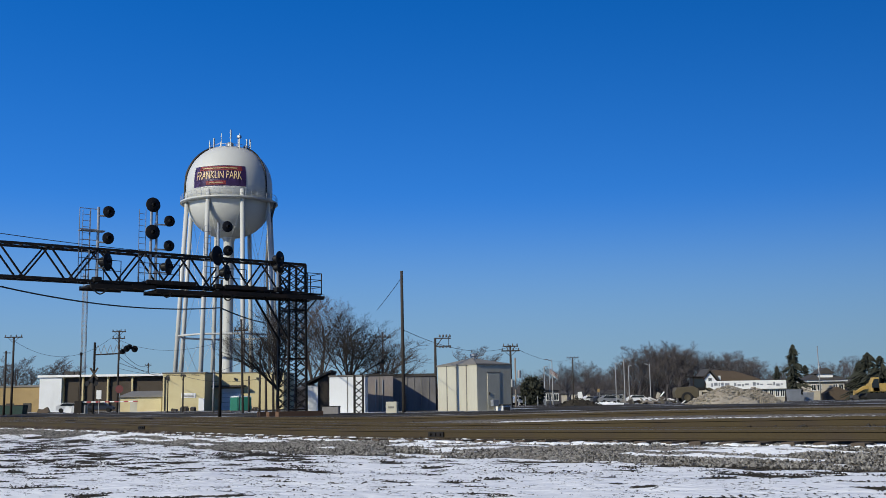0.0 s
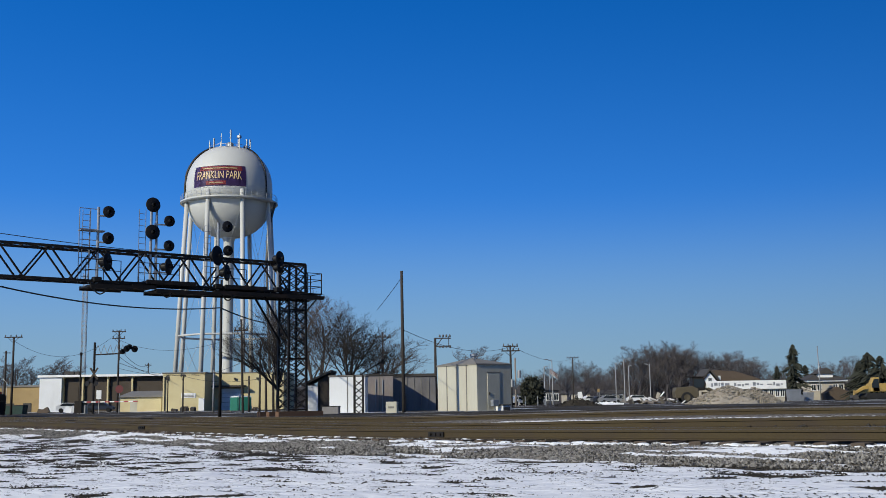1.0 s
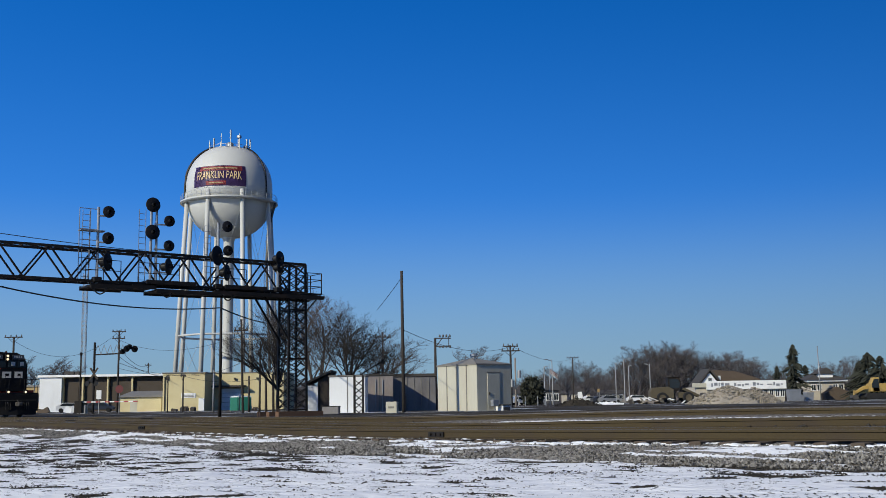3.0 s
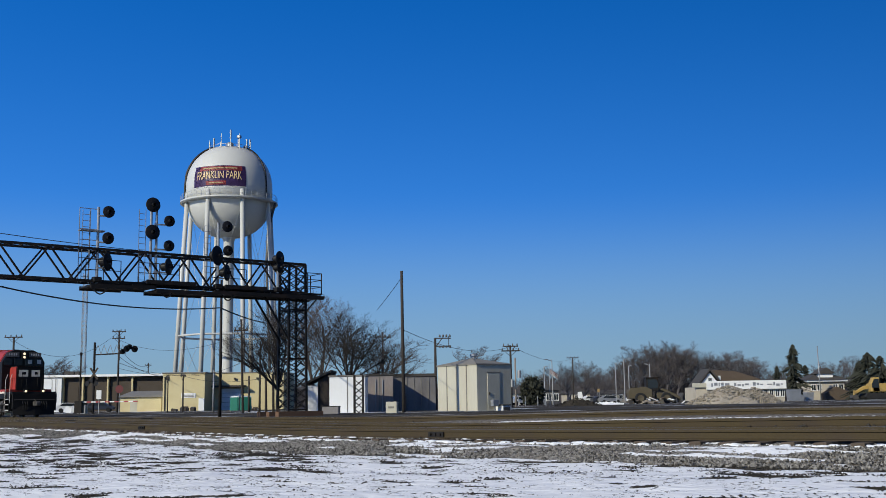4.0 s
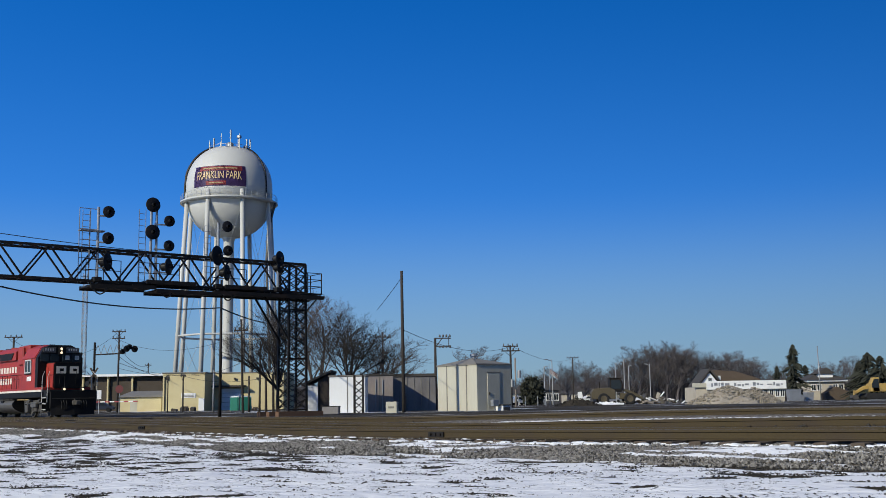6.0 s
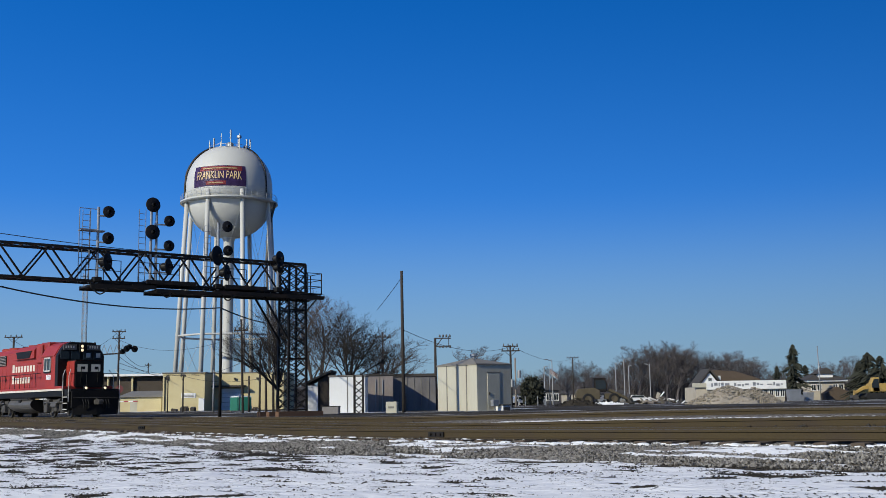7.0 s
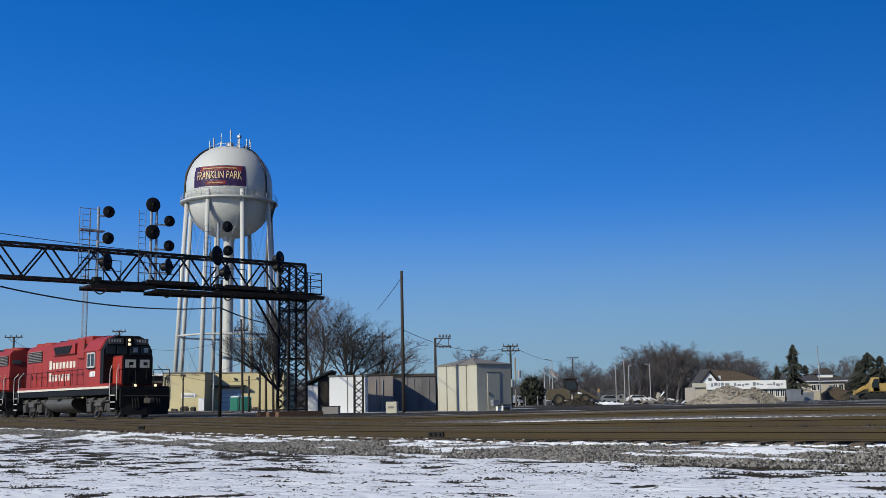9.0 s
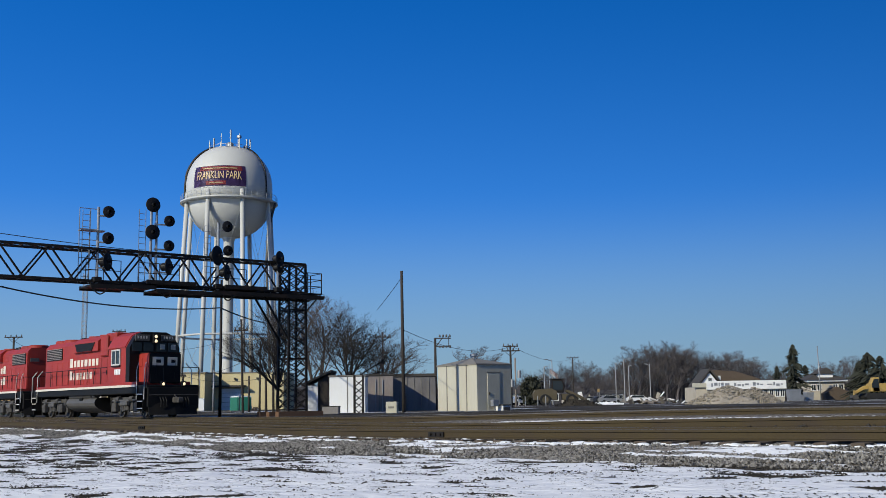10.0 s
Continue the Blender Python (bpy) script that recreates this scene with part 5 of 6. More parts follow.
def crossing_signal():
    c = thing("crossing_signal", pose(-38.36, 118.00, 0.26), "black cantilever level-crossing signal with flashing-light heads", "crossing signal")
    k = 118 / 1900.0
    part("mast", rod(B(), (0, 0, -0.3), (0, 0, 127 * k), 0.14, 0.12, 10), M_black, c)
    part("cantilever_arm", beam(B(), (0, 0, 105 * k), (52 * k, 0, 107 * k), 0.14), M_black, c)
    tr = B()
    for i in range(5):
        rod(tr, (i * 11 * k, 0, 106 * k), ((i * 11 + 5.5) * k, 0, 122 * k), 0.03, None, 5)
        rod(tr, ((i * 11 + 5.5) * k, 0, 122 * k), ((i * 11 + 11) * k, 0, 106 * k), 0.03, None, 5)
    part("arm_bracing", tr, M_galv, c)
    part("drop_post", rod(B(), (44 * k, 0, 95 * k), (44 * k, 0, 122 * k), 0.05), M_black, c)
    for x, z, r in ((57, 115, 0.36), (71, 114, 0.36), (62, 118, 0.3), (50, 110, 0.3)):
        h = part("flasher", lathe(B(), ((0.0, -0.3), (0.15, -0.28), (0.17, 0.0), (r, 0.0), (r, 0.04), (0.0, 0.04)), 20, pose(x * k, -0.1, z * k, 90, 0, 20)), M_disc, c, "black flasher head")
        part("visor", lathe(B(), ((0.16, 0.0), (0.16, 0.35), (0.15, 0.35), (0.15, 0.0)), 14, pose(x * k, -0.1, z * k, 90, 0, 20)), M_disc, h)
    for x, z in ((-10, 55), (4, 55), (-4, 60)):
        part("flasher", lathe(B(), ((0.0, -0.2), (0.15, -0.2), (0.3, 0.0), (0.3, 0.04), (0.0, 0.04)), 18, pose(x * k, -0.2, z * k, 90, 0, -25)), M_disc, c, "black flasher head")
    part("crossbuck", beam(beam(B(), (-5 * k, -0.25, 62 * k), (8 * k, -0.25, 82 * k), 0.02, 0.2), (8 * k, -0.3, 62 * k), (-5 * k, -0.3, 82 * k), 0.02, 0.2), M_brown, c, "dark back of the crossbuck boards")
    part("relay_box", block(B(), -1.6, -0.7, -0.3, 0.5, -0.3, 1.1), M_galv, c)
    g = thing("crossing_gate", pose(-39.16, 116.00, 0.29), "lowered red and white level-crossing gate arm", "crossing gate")
    part("post", rod(B(), (0, 0, -0.3), (0, 0, 102 * k), 0.09), M_black, g)
    part("lamp", lathe(B(), ((0.0, 0.0), (0.14, 0.0), (0.16, 0.3), (0.0, 0.36)), 10, Matrix.Translation((0, 0, 102 * k))), M_black, g)
    for i in range(12):
        part("arm_band", beam(B(), ((5 + i * 8) * k, -0.2, 22 * k), ((13 + i * 8) * k, -0.2, 22 * k), 0.06, 0.13), M_white if i % 2 == 0 else M_signred, g, "white band" if i % 2 == 0 else "red band")
    part("motor_box", block(B(), -0.4, 0.4, -0.5, 0.3, 0.2, 1.5), M_black, g)
    st = thing("stop_sign", pose(-33.13, 110.00, 0.27), "red octagonal stop sign on a steel post", "road sign")
    part("post", rod(B(), (0, 0.05, -0.3), (0, 0.05, 2.9), 0.04), M_galv, st)
    # the plate's shade is in its colour, darker than sign_red
    part("plate", lathe(B(), ((0.0, -0.02), (0.42, -0.02), (0.42, 0.01), (0.0, 0.01)), 8, pose(0, 0, 2.61, 90, 22.5, 0)), M_dimred, st)
    wsn = thing("road_sign", pose(-35.19, 110.00, 0.30), "plain white rectangular road sign on a post", "road sign")
    part("post", rod(B(), (0, 0.05, -0.3), (0, 0.05, 2.4), 0.04), M_galv, wsn)
    part("plate", block(B(), -0.26, 0.26, -0.03, 0.0, 1.6, 2.5), M_whmetal, wsn)


def car(x, y, z, yaw, mat, label):
    c = thing("parked_car", pose(x, y, z, 0, 0, yaw), label, "car", "parked cars")
    side = ((-2.2, 0.35), (2.2, 0.35), (2.25, 0.75), (1.35, 0.92), (0.75, 1.42), (-1.2, 1.45), (-1.9, 0.98), (-2.25, 0.9))
    part("body", bevel(prism(B(), side, -0.85, 0.85, "y"), 0.05), mat, c)
    for y_ in (-0.86, 0.86):
        part("side_glass", prism(B(), ((-1.6, 0.98), (1.15, 0.96), (0.7, 1.36), (-1.15, 1.38)), y_ - 0.01, y_ + 0.01, "y"), M_glass, c)
        for x_ in (-1.4, 1.4):
            part("wheel", lathe(B(), ((0.0, -0.1), (0.18, -0.11), (0.32, -0.1), (0.33, 0.1), (0.0, 0.1)), 16, pose(x_, y_, 0.32, 90, 0, 0)), M_tyre, c)


def house_a():
    h = thing("roadside_restaurant", pose(41.40, 180.00, 0.45), "low white roadside building with small gable and sign fascia", "building")
    k = 180 / 1900.0
    part("wall", block(B(), 0.4, 160 * k, 0.6, 9, -0.5, 26 * k), M_tanhouse, h)
    part("fascia", block(B(), 22 * k, 162 * k, 0, 0.6, 21 * k, 36 * k), M_white, h, "white sign fascia")
    part("fascia_end", block(B(), -2 * k, 22 * k, 0.2, 0.7, 25 * k, 33 * k), M_cream, h)
    for a, b in ((30, 3), (35, 6), (43, 2), (47, 5), (54, 8), (70, 4), (76, 6), (84, 3), (89, 7), (103, 5), (110, 4), (116, 5), (128, 9), (139, 3), (144, 6), (152, 4)):
        part("illegible_line", box(B(), (a * k, -0.02, (26 + a % 3) * k), ((a + b) * k, 0.0, (30 + a % 4) * k)), M_galv, h)
    part("gable", prism(B(), ((16 * k, 28 * k), (54 * k, 28 * k), (36 * k, 52 * k)), 3, 9, "y"), M_whmetal, h, "white gable wall")
    part("gable_roof", prism(B(), ((12 * k, 27 * k), (36 * k, 55 * k), (60 * k, 27 * k), (60 * k, 30 * k), (36 * k, 59 * k), (12 * k, 30 * k)), 2.6, 9.2, "y"), M_darkroof, h)
    pane(h, 33 * k, 39 * k, 36 * k, 42 * k, 3.0)
    part("chimney", block(B(), 54 * k, 58 * k, 4, 4.5, 26 * k, 46 * k), M_white, h, "white chimney")
    part("rear_roof", prism(B(), ((56 * k, 30 * k), (160 * k, 30 * k), (140 * k, 42 * k), (100 * k, 55 * k), (60 * k, 58 * k)), 9.3, 18, "y"), M_tie, h)
    for x in (124, 134, 144, 153):
        pane(h, x * k, (x + 6) * k, 8 * k, 19 * k, 0.6)


def house_b():
    h = thing("hipped_house", pose(66.83, 200.00, 0.27), "tan bungalow with dark hipped roof and dormer", "house")
    k = 200 / 1900.0
    part("wall", block(B(), 3 * k, 66 * k, 0, 7, -0.5, 33 * k), M_tanhouse, h)
    part("eaves", block(B(), 0, 70 * k, -0.6, 7.5, 33 * k, 36 * k), M_white, h, "white eaves board")
    bm = B()
    v = [bm.verts.new(p) for p in ((-0.3, -0.8, 36 * k), (72 * k, -0.8, 36 * k), (72 * k, 7.8, 36 * k), (-0.3, 7.8, 36 * k), (30 * k, 3, 52 * k), (40 * k, 3, 52 * k))]
    for f in ((0, 1, 5, 4), (1, 2, 5), (2, 3, 4, 5), (3, 0, 4), (3, 2, 1, 0)):
        bm.faces.new([v[i] for i in f])
    part("roof", bm, M_darkroof, h)
    d = part("dormer", block(B(), 22 * k, 48 * k, 0.3, 3, 40 * k, 48 * k), M_white, h, "white dormer")
    part("dormer_roof", prism(B(), ((17 * k, 47 * k), (53 * k, 47 * k), (35 * k, 58 * k)), 0.0, 3.4, "y"), M_darkroof, d)
    for x in (8, 18, 46, 56):
        pane(h, x * k, (x + 7) * k, 18 * k, 28 * k, 0.0)
    part("porch", prism(B(), ((24 * k, 0), (64 * k, 0), (66 * k, 14 * k), (44 * k, 24 * k), (22 * k, 12 * k)), -2.5, -0.05, "y"), M_tie, h, "brown porch roof")


def mound(name, x, y, z, rx, ry, h, mat, label, seed, cat, lumps=400, size=(0.12, 0.45)):
    rng = random.Random(seed)
    bm = B()
    n, m_ = 36, 14
    rings = []
    for j in range(m_ + 1):
        f = j / m_
        ring = []
        for i in range(n):
            a = 2 * math.pi * i / n
            rad = (1 - f) * (1 + 0.18 * noise.noise(Vector((math.cos(a) * 1.5, math.sin(a) * 1.5, seed))))
            zz = h * (1 - (1 - f) ** 1.25) * (0.85 + 0.25 * noise.noise(Vector((math.cos(a) * rad * 2, math.sin(a) * rad * 2, seed + 3))))
            ring.append(bm.verts.new((rx * rad * math.cos(a) + rng.uniform(-0.1, 0.1), ry * rad * math.sin(a) + rng.uniform(-0.1, 0.1), zz - 0.15 * (j == 0) + rng.uniform(-0.06, 0.06) * h)))
        rings.append(ring)
    for a, b in zip(rings, rings[1:]):
        for i in range(n):
            bm.faces.new((a[i], a[(i + 1) % n], b[(i + 1) % n], b[i]))
    for i in range(lumps):
        a, f = rng.uniform(0, 2 * math.pi), rng.random() ** 0.6
        rad = f
        p = Vector((rx * rad * math.cos(a), ry * rad * math.sin(a), h * (1 - rad ** 1.25) * 1.0))
        r = rng.uniform(*size)
        q = [p + Vector((rng.uniform(-r, r), rng.uniform(-r, r), rng.uniform(-r, r) * 0.8)) for _ in range(6)]
        vs = [bm.verts.new(c) for c in q]
        for c in ((0, 1, 2), (0, 2, 3), (0, 3, 4), (1, 4, 5), (2, 5, 3), (0, 1, 4), (1, 2, 5), (3, 4, 5)):
            bm.faces.new([vs[t] for t in c])
    return tagged(solid(name, bm, mat, pose(x, y, z), label, cat), label, cat, "", "stuff")


def debris():
    rng = random.Random(21)
    specs = [(M_whmetal, 8), (M_tie, 10), (M_rubble, 8), (M_polelt, 10)]
    x0, y0, z0 = 25.27, 150.00, 0.14
    for i in range(36):
        mat = specs[i % 4][0]
        L_ = rng.uniform(0.5, 2.0)
        x = x0 + rng.uniform(0, 7.2)
        bm = bevel(box(B(), (-L_ / 2, -0.25, -0.06), (L_ / 2, 0.25, 0.06)), 0.02)
        tall = 0.2 + 0.9 * math.exp(-((x - x0 - 4.6) / 1.2) ** 2)
        solid("debris_slab", bm, mat, pose(x, y0 + rng.uniform(-2, 2), 0.45 + rng.uniform(0, tall), rng.uniform(-30, 30), rng.uniform(-50, 50), rng.uniform(0, 180)), "broken board or slab in a demolition heap", "debris", "demolition debris")


def wheel_loader():
    """Bucket end towards +x."""
    w = thing("wheel_loader", pose(30.56, 150.00, -0.17), "dusty yellow wheel loader reversing from a rubble pile", "wheel loader")
    part("rear_body", bevel(prism(B(), ((-3.6, 0.7), (-0.4, 0.7), (-0.4, 1.9), (-1.2, 2.3), (-3.4, 2.15), (-3.7, 1.6)), -1.0, 1.0, "y"), 0.06), M_yellow, w)
    cab = part("cab", bevel(prism(B(), ((-1.2, 1.7), (0.5, 1.7), (0.7, 2.6), (0.4, 3.5), (-1.15, 3.5)), -0.8, 0.8, "y"), 0.05), M_black, w)
    for y in (-0.81, 0.81):
        part("cab_glass", prism(B(), ((-0.95, 2.1), (0.35, 2.1), (0.5, 2.6), (0.25, 3.3), (-0.95, 3.3)), y - 0.01, y + 0.01, "y"), M_glass, cab)
    part("cab_roof", bevel(box(B(), (-1.3, -0.9, 3.5), (0.6, 0.9, 3.62)), 0.03), M_black, cab)
    part("front_frame", bevel(box(B(), (0.3, -0.5, 0.7), (2.4, 0.5, 1.5)), 0.05), M_yellow, w)
    for y in (-0.55, 0.55):
        part("lift_arm", bevel(prism(B(), ((0.7, 1.9), (1.1, 2.1), (3.0, 1.2), (3.9, 0.5), (3.7, 0.4), (2.8, 0.9)), y - 0.12, y + 0.12, "y"), 0.03), M_yellow, w)
    part("bucket", prism(B(), ((3.5, 0.15), (4.9, 0.1), (4.95, 0.16), (3.75, 0.35), (3.6, 0.8), (3.9, 1.35), (3.75, 1.4), (3.35, 0.8)), -1.35, 1.35, "y"), M_truck, w, "worn steel bucket")
    part("exhaust", rod(B(), (-2.4, 0.4, 2.2), (-2.4, 0.4, 3.1), 0.06), M_black, w)
    for x in (-2.1, 1.5):
        for y in (-1.05, 1.05):
            ty = part("tyre", lathe(B(), ((0.45, -0.25), (0.7, -0.27), (0.76, -0.2), (0.76, 0.2), (0.7, 0.27), (0.45, 0.25)), 24, pose(x, y, 0.76, 90, 0, 0)), M_tyre, w)
            part("rim", lathe(B(), ((0.0, -0.15), (0.3, -0.2), (0.46, -0.22), (0.46, 0.22), (0.3, 0.2), (0.0, 0.15)), 20, pose(x, y, 0.76, 90, 0, 0)), M_yellow, ty, "yellow rim")
    return w


def excavator():
    e = thing("excavator", pose(59.5, 150.00, 0.63), "parked yellow excavator with bent boom", "excavator")
    for y in (-1.1, 1.1):
        part("crawler", bevel(prism(B(), ((-1.9, 0.3), (-1.6, 0.0), (1.6, 0.0), (1.9, 0.3), (1.6, 0.75), (-1.6, 0.75)), y - 0.28, y + 0.28, "y"), 0.05), M_tyre, e)
    part("house", bevel(box(B(), (-0.8, -1.2, 0.9), (2.0, 1.2, 2.1)), 0.1, 2), M_excavator, e)
    cab = part("cab", bevel(prism(B(), ((-1.0, 0.95), (0.2, 0.95), (0.2, 2.9), (-0.6, 2.9), (-1.0, 2.0)), -1.2, -0.2, "y"), 0.05), M_excavator, e)
    part("cab_glass", prism(B(), ((-0.85, 1.5), (0.1, 1.5), (0.1, 2.7), (-0.5, 2.7), (-0.85, 2.0)), -1.22, -1.2, "y"), M_glass, cab)
    part("boom", bevel(prism(B(), ((0.4, 1.6), (-0.2, 1.95), (-1.5, 1.75), (-2.7, 1.0), (-2.6, 0.7), (-1.4, 1.35), (0.1, 1.3)), 0.1, 0.5, "y"), 0.04), M_excavator, e)
    part("stick", bevel(prism(B(), ((-2.85, 1.2), (-2.5, 1.1), (-2.8, 0.4), (-3.0, 0.3)), 0.15, 0.45, "y"), 0.03), M_excavator, e)
    part("bucket", prism(B(), ((-3.2, 0.5), (-2.6, 0.6), (-2.3, 0.1), (-2.9, -0.1), (-3.3, 0.1)), -0.2, 0.8, "y"), M_truck, e)


sleepers()
scatter("ballast_stones", M_stone2, "loose grey ballast stones along the track shoulder", "ballast", 70000, ((-48, 3), (10.7, 14.3)), (0.016, 0.038), lambda s, n: snow_cover(s, n) < 0.45 and n > 12.4 - 1.4 * smooth01(-34, -20, s))
scatter("ballast_stones", M_weed, "brown oil-stained ballast stones between the rails", "ballast", 5000, ((-40, 3), (14.0, 25.0)), (0.025, 0.055), lambda s, n: not (s > -30 and (16.2 < n < 17.7 or 20 < n < 21.5)), 1.0, 6)
scatter("crib_snow", M_snow, "small snow patches between sleeper ends", "snow", 1100, ((-48, 3), (13.4, 14.0)), (0.02, 0.1), lambda s, n: noise.noise(Vector((s * 0.8, n, 1))) > -0.25, 0.3, 7, 0.02)
scatter("grass_clods", M_weed, "dead grass tufts and clods showing through snow", "grass", 90000, ((-42, 0), (2.5, 12.3)), (0.007, 0.024), lambda s, n: snow_cover(s, n) < 0.7, 0.6, 9)
scatter("grass_clods", M_weed, "scattered dark specks of dead grass on snow", "grass", 2600, ((-42, 0), (2.5, 12.0)), (0.007, 0.022), lambda s, n: noise.noise(Vector((s * 0.7, n * 0.7, 3))) > -0.1, 0.6, 29)
scatter("sleeper_end_snow", M_snow, "rounded snow mounds between the sleeper ends", "snow", 260, ((-26, 3), (13.3, 13.85)), (0.05, 0.17), lambda s, n: noise.noise(Vector((s * 1.6, n, 5))) > -0.1, 0.25, 17, 0.02)

utility_pole(-46.07, 115.00, 0.41, 8.29, ((8.23, 1.9),))
utility_pole(-46.85, 115.00, 0.42, 6.78, (), 0, 0.13, None, 0, "dark wooden pole joined by a short bar")
utility_pole(-40.86, 135.00, 0.10, 10.52, ((10.37, 1.7), (9.52, 1.6)))
utility_pole(-6.44, 112.00, -0.17, 8.55, ((8.02, 1.7),))
utility_pole(-2.68, 70.00, 0.14, 9.47, (), -0.4, 0.125, M_pole, 0, "tall plain dark wooden pole beside the containers")
utility_pole(6.84, 112.00, -0.38, 7.19, ((7.07, 1.6), (6.60, 1.9)))
utility_pole(7.17, 110.00, -0.36, 5.79, (), 0, 0.11, M_polelt, 0, "grey pole with transformer cans", 2)
utility_pole(22.51, 190.00, -0.04, 8.60, ((8.50, 2.1),))
utility_pole(58.9, 170.00, 0.18, 8.77, (), -0.8, 0.1, M_galv, 0, "thin plain grey pole beside a bungalow")
utility_pole(-12.48, 60.00, 0.45, 7.58, (), 0, 0.09, M_black, 0, "slim black steel mast beside the bridge")
utility_pole(-16.79, 90.00, 0.15, 8.05, ((7.11, 1.2),), -1.6, 0.11)
utility_pole(-17.23, 95.00, 0.09, 3.50, (), 0, 0.1, None, 0, "short dark wooden post")
utility_pole(-16.29, 95.00, 0.08, 6.50, (), 0.3, 0.1, None, 0, "dark wooden pole beside the brick building")
utility_pole(-14.87, 90.00, 0.12, 3.41, (), -1.0, 0.12, None, 0, "short dark wooden post")
utility_pole(-14.26, 90.00, 0.11, 3.51, (), -1.5, 0.12, None, 0, "short dark wooden post")
utility_pole(-29.07, 120.00, -0.03, 4.55, ((4.42, 0.6),), 0, 0.1, None, 0, "short dark pole with a small crosspiece")
utility_pole(-30.76, 120.00, -0.01, 4.55, ((4.17, 0.5),), 0, 0.08, None, 0, "short dark pole with a small crosspiece")
utility_pole(-25.27, 118.00, -0.07, 4.97, (), 0, 0.11, M_galv, 0, "plain grey steel trackside post")
gp = utility_pole(-0.76, 88.00, 0.01, 6.25, (), 0, 0.13, None, 0, "dark pole carrying a two-tier insulator frame")
fr = B()
k = 88 / 1900.0
for z in (0, 14):
    beam(fr, (0, -0.1, (134 - z) * k + 0.3), (28 * k, -0.1, (134 - z) * k + 0.3), 0.09)
beam(fr, (24 * k, -0.1, 120 * k + 0.3), (24 * k, -0.1, 138 * k + 0.3), 0.06)
beam(fr, (2 * k, -0.1, 120 * k + 0.3), (14 * k, -0.1, 136 * k + 0.3), 0.06)
part("insulator_frame", fr, M_pole, gp)
for x in (8, 14, 20, 26):
    for z in (118, 137):
        part("insulator", lathe(B(), ((0.0, 0.0), (0.06, 0.0), (0.09, 0.1), (0.05, 0.2), (0.0, 0.22)), 8, Matrix.Translation((x * k, -0.1, z * k + 0.25))), M_fuel, gp)
for x, top, bot, D, reach in ((972, 640, 722, 165, -1.0), (1083, 645, 718, 190, 0.4), (1098, 636, 716, 185, 0.9), (1106, 648, 716, 180, 0.3), (1143, 643, 714, 175, -0.8), (958, 652, 722, 170, 0.3)):
    u = (x - 784) / 1900.0 * 1.003
    lamp_post(u * D, D, 0.4, (bot - top) * D / 1900.0, reach)
lattice_mast(-87.23, 260.00, -0.60, 0.96, 34.21, 34, M_galv, "tall slender grey lattice radio mast", "radio_mast", 0.09)
lattice_mast(-5.59, 70.00, 0.22, 0.55, 2.65, 5, M_black, "short black steel lattice mast beside the white hut", "lattice_mast", 0.1)
wire((-19.12, 46.00, 6.26), (-12.53, 60.00, 6.46), 0.4, 0.042)
wire((-12.53, 60.00, 6.46), (-12.48, 75.00, 6.71), 0.1, 0.04)
wire((-2.70, 70.00, 9.23), (-5.59, 90.00, 8.84), 0.05)
wire((-2.62, 70.00, 5.71), (7.01, 112.00, 6.71), 0.9)
wire((-2.64, 70.00, 4.06), (-0.70, 88.00, 4.25), 0.2)
wire((7.01, 112.00, 6.71), (22.79, 190.00, 8.43), 1.0)
wire((-46.41, 115.00, 8.49), (-41.14, 135.00, 10.29), 2.4)
wire((-41.12, 135.00, 9.58), (-16.87, 90.00, 6.93), 1.4)
for z0, x1, y1, z1, sag in ((7.4, -30.76, 120.0, 4.2, 0.5), (6.6, -29.07, 120.0, 4.5, 0.4), (5.9, -25.27, 118.0, 4.7, 0.6), (8.6, -58.9, 215.0, 9.4, 1.2)):
    wire((-40.86, 135.00, z0), (x1, y1, z1), sag, 0.025)
for x1, y1, z1, sag in ((-14.87, 90.0, 3.3, 0.5), (-16.29, 95.0, 5.6, 0.6)):
    wire((-29.07, 120.00, 4.4), (x1, y1, z1), sag, 0.022)
utility_pole(-59.1, 215.00, 0.2, 9.6, ((9.1, 1.3),), 0, 0.14, None, 0, "short dark pole behind the warehouse roof")
wire((-46.35, 115.00, 6.98), (-47.13, 115.00, 6.99), 0.0, 0.06)

warehouse()
yellow_building()
annex()
tan_building()
sheds()
portable_toilet(-27.14, 140.00, -0.02, 0)
portable_toilet(-25.58, 139.00, -0.04, 25)
crossing_signal()
house_a()
house_b()
mound("rubble_heap", 29.2, 112.00, 0.41, 4.4, 3.0, 1.85, M_rubble, "large pale heap of broken concrete and gravel", 3, "rubble pile", 2200, (0.04, 0.2))
mound("rubble_heap", 32.5, 114.00, 0.41, 3.0, 2.4, 1.65, M_rubble, "smaller heap of broken concrete beside the large one", 8, "rubble pile", 1200, (0.04, 0.2))
mound("soil_mound", 14.4, 118.0, 0.4, 2.6, 1.4, 0.85, M_weed, "low dark soil mound", 5, "soil pile", 150, (0.08, 0.22))
mound("snow_bank", 20.6, 138.0, 0.42, 2.4, 1.0, 0.4, M_snow, "low ploughed snow bank", 6, "snow", 60, (0.08, 0.2))
debris()
excavator()
loader = wheel_loader()
M_carw, M_card, M_cars = shade("white_car_paint", (0.7, 0.7, 0.7), 0.3), shade("dark_car_paint", (0.03, 0.035, 0.05), 0.3), shade("silver_car_paint", (0.35, 0.36, 0.38), 0.3, 0.5)
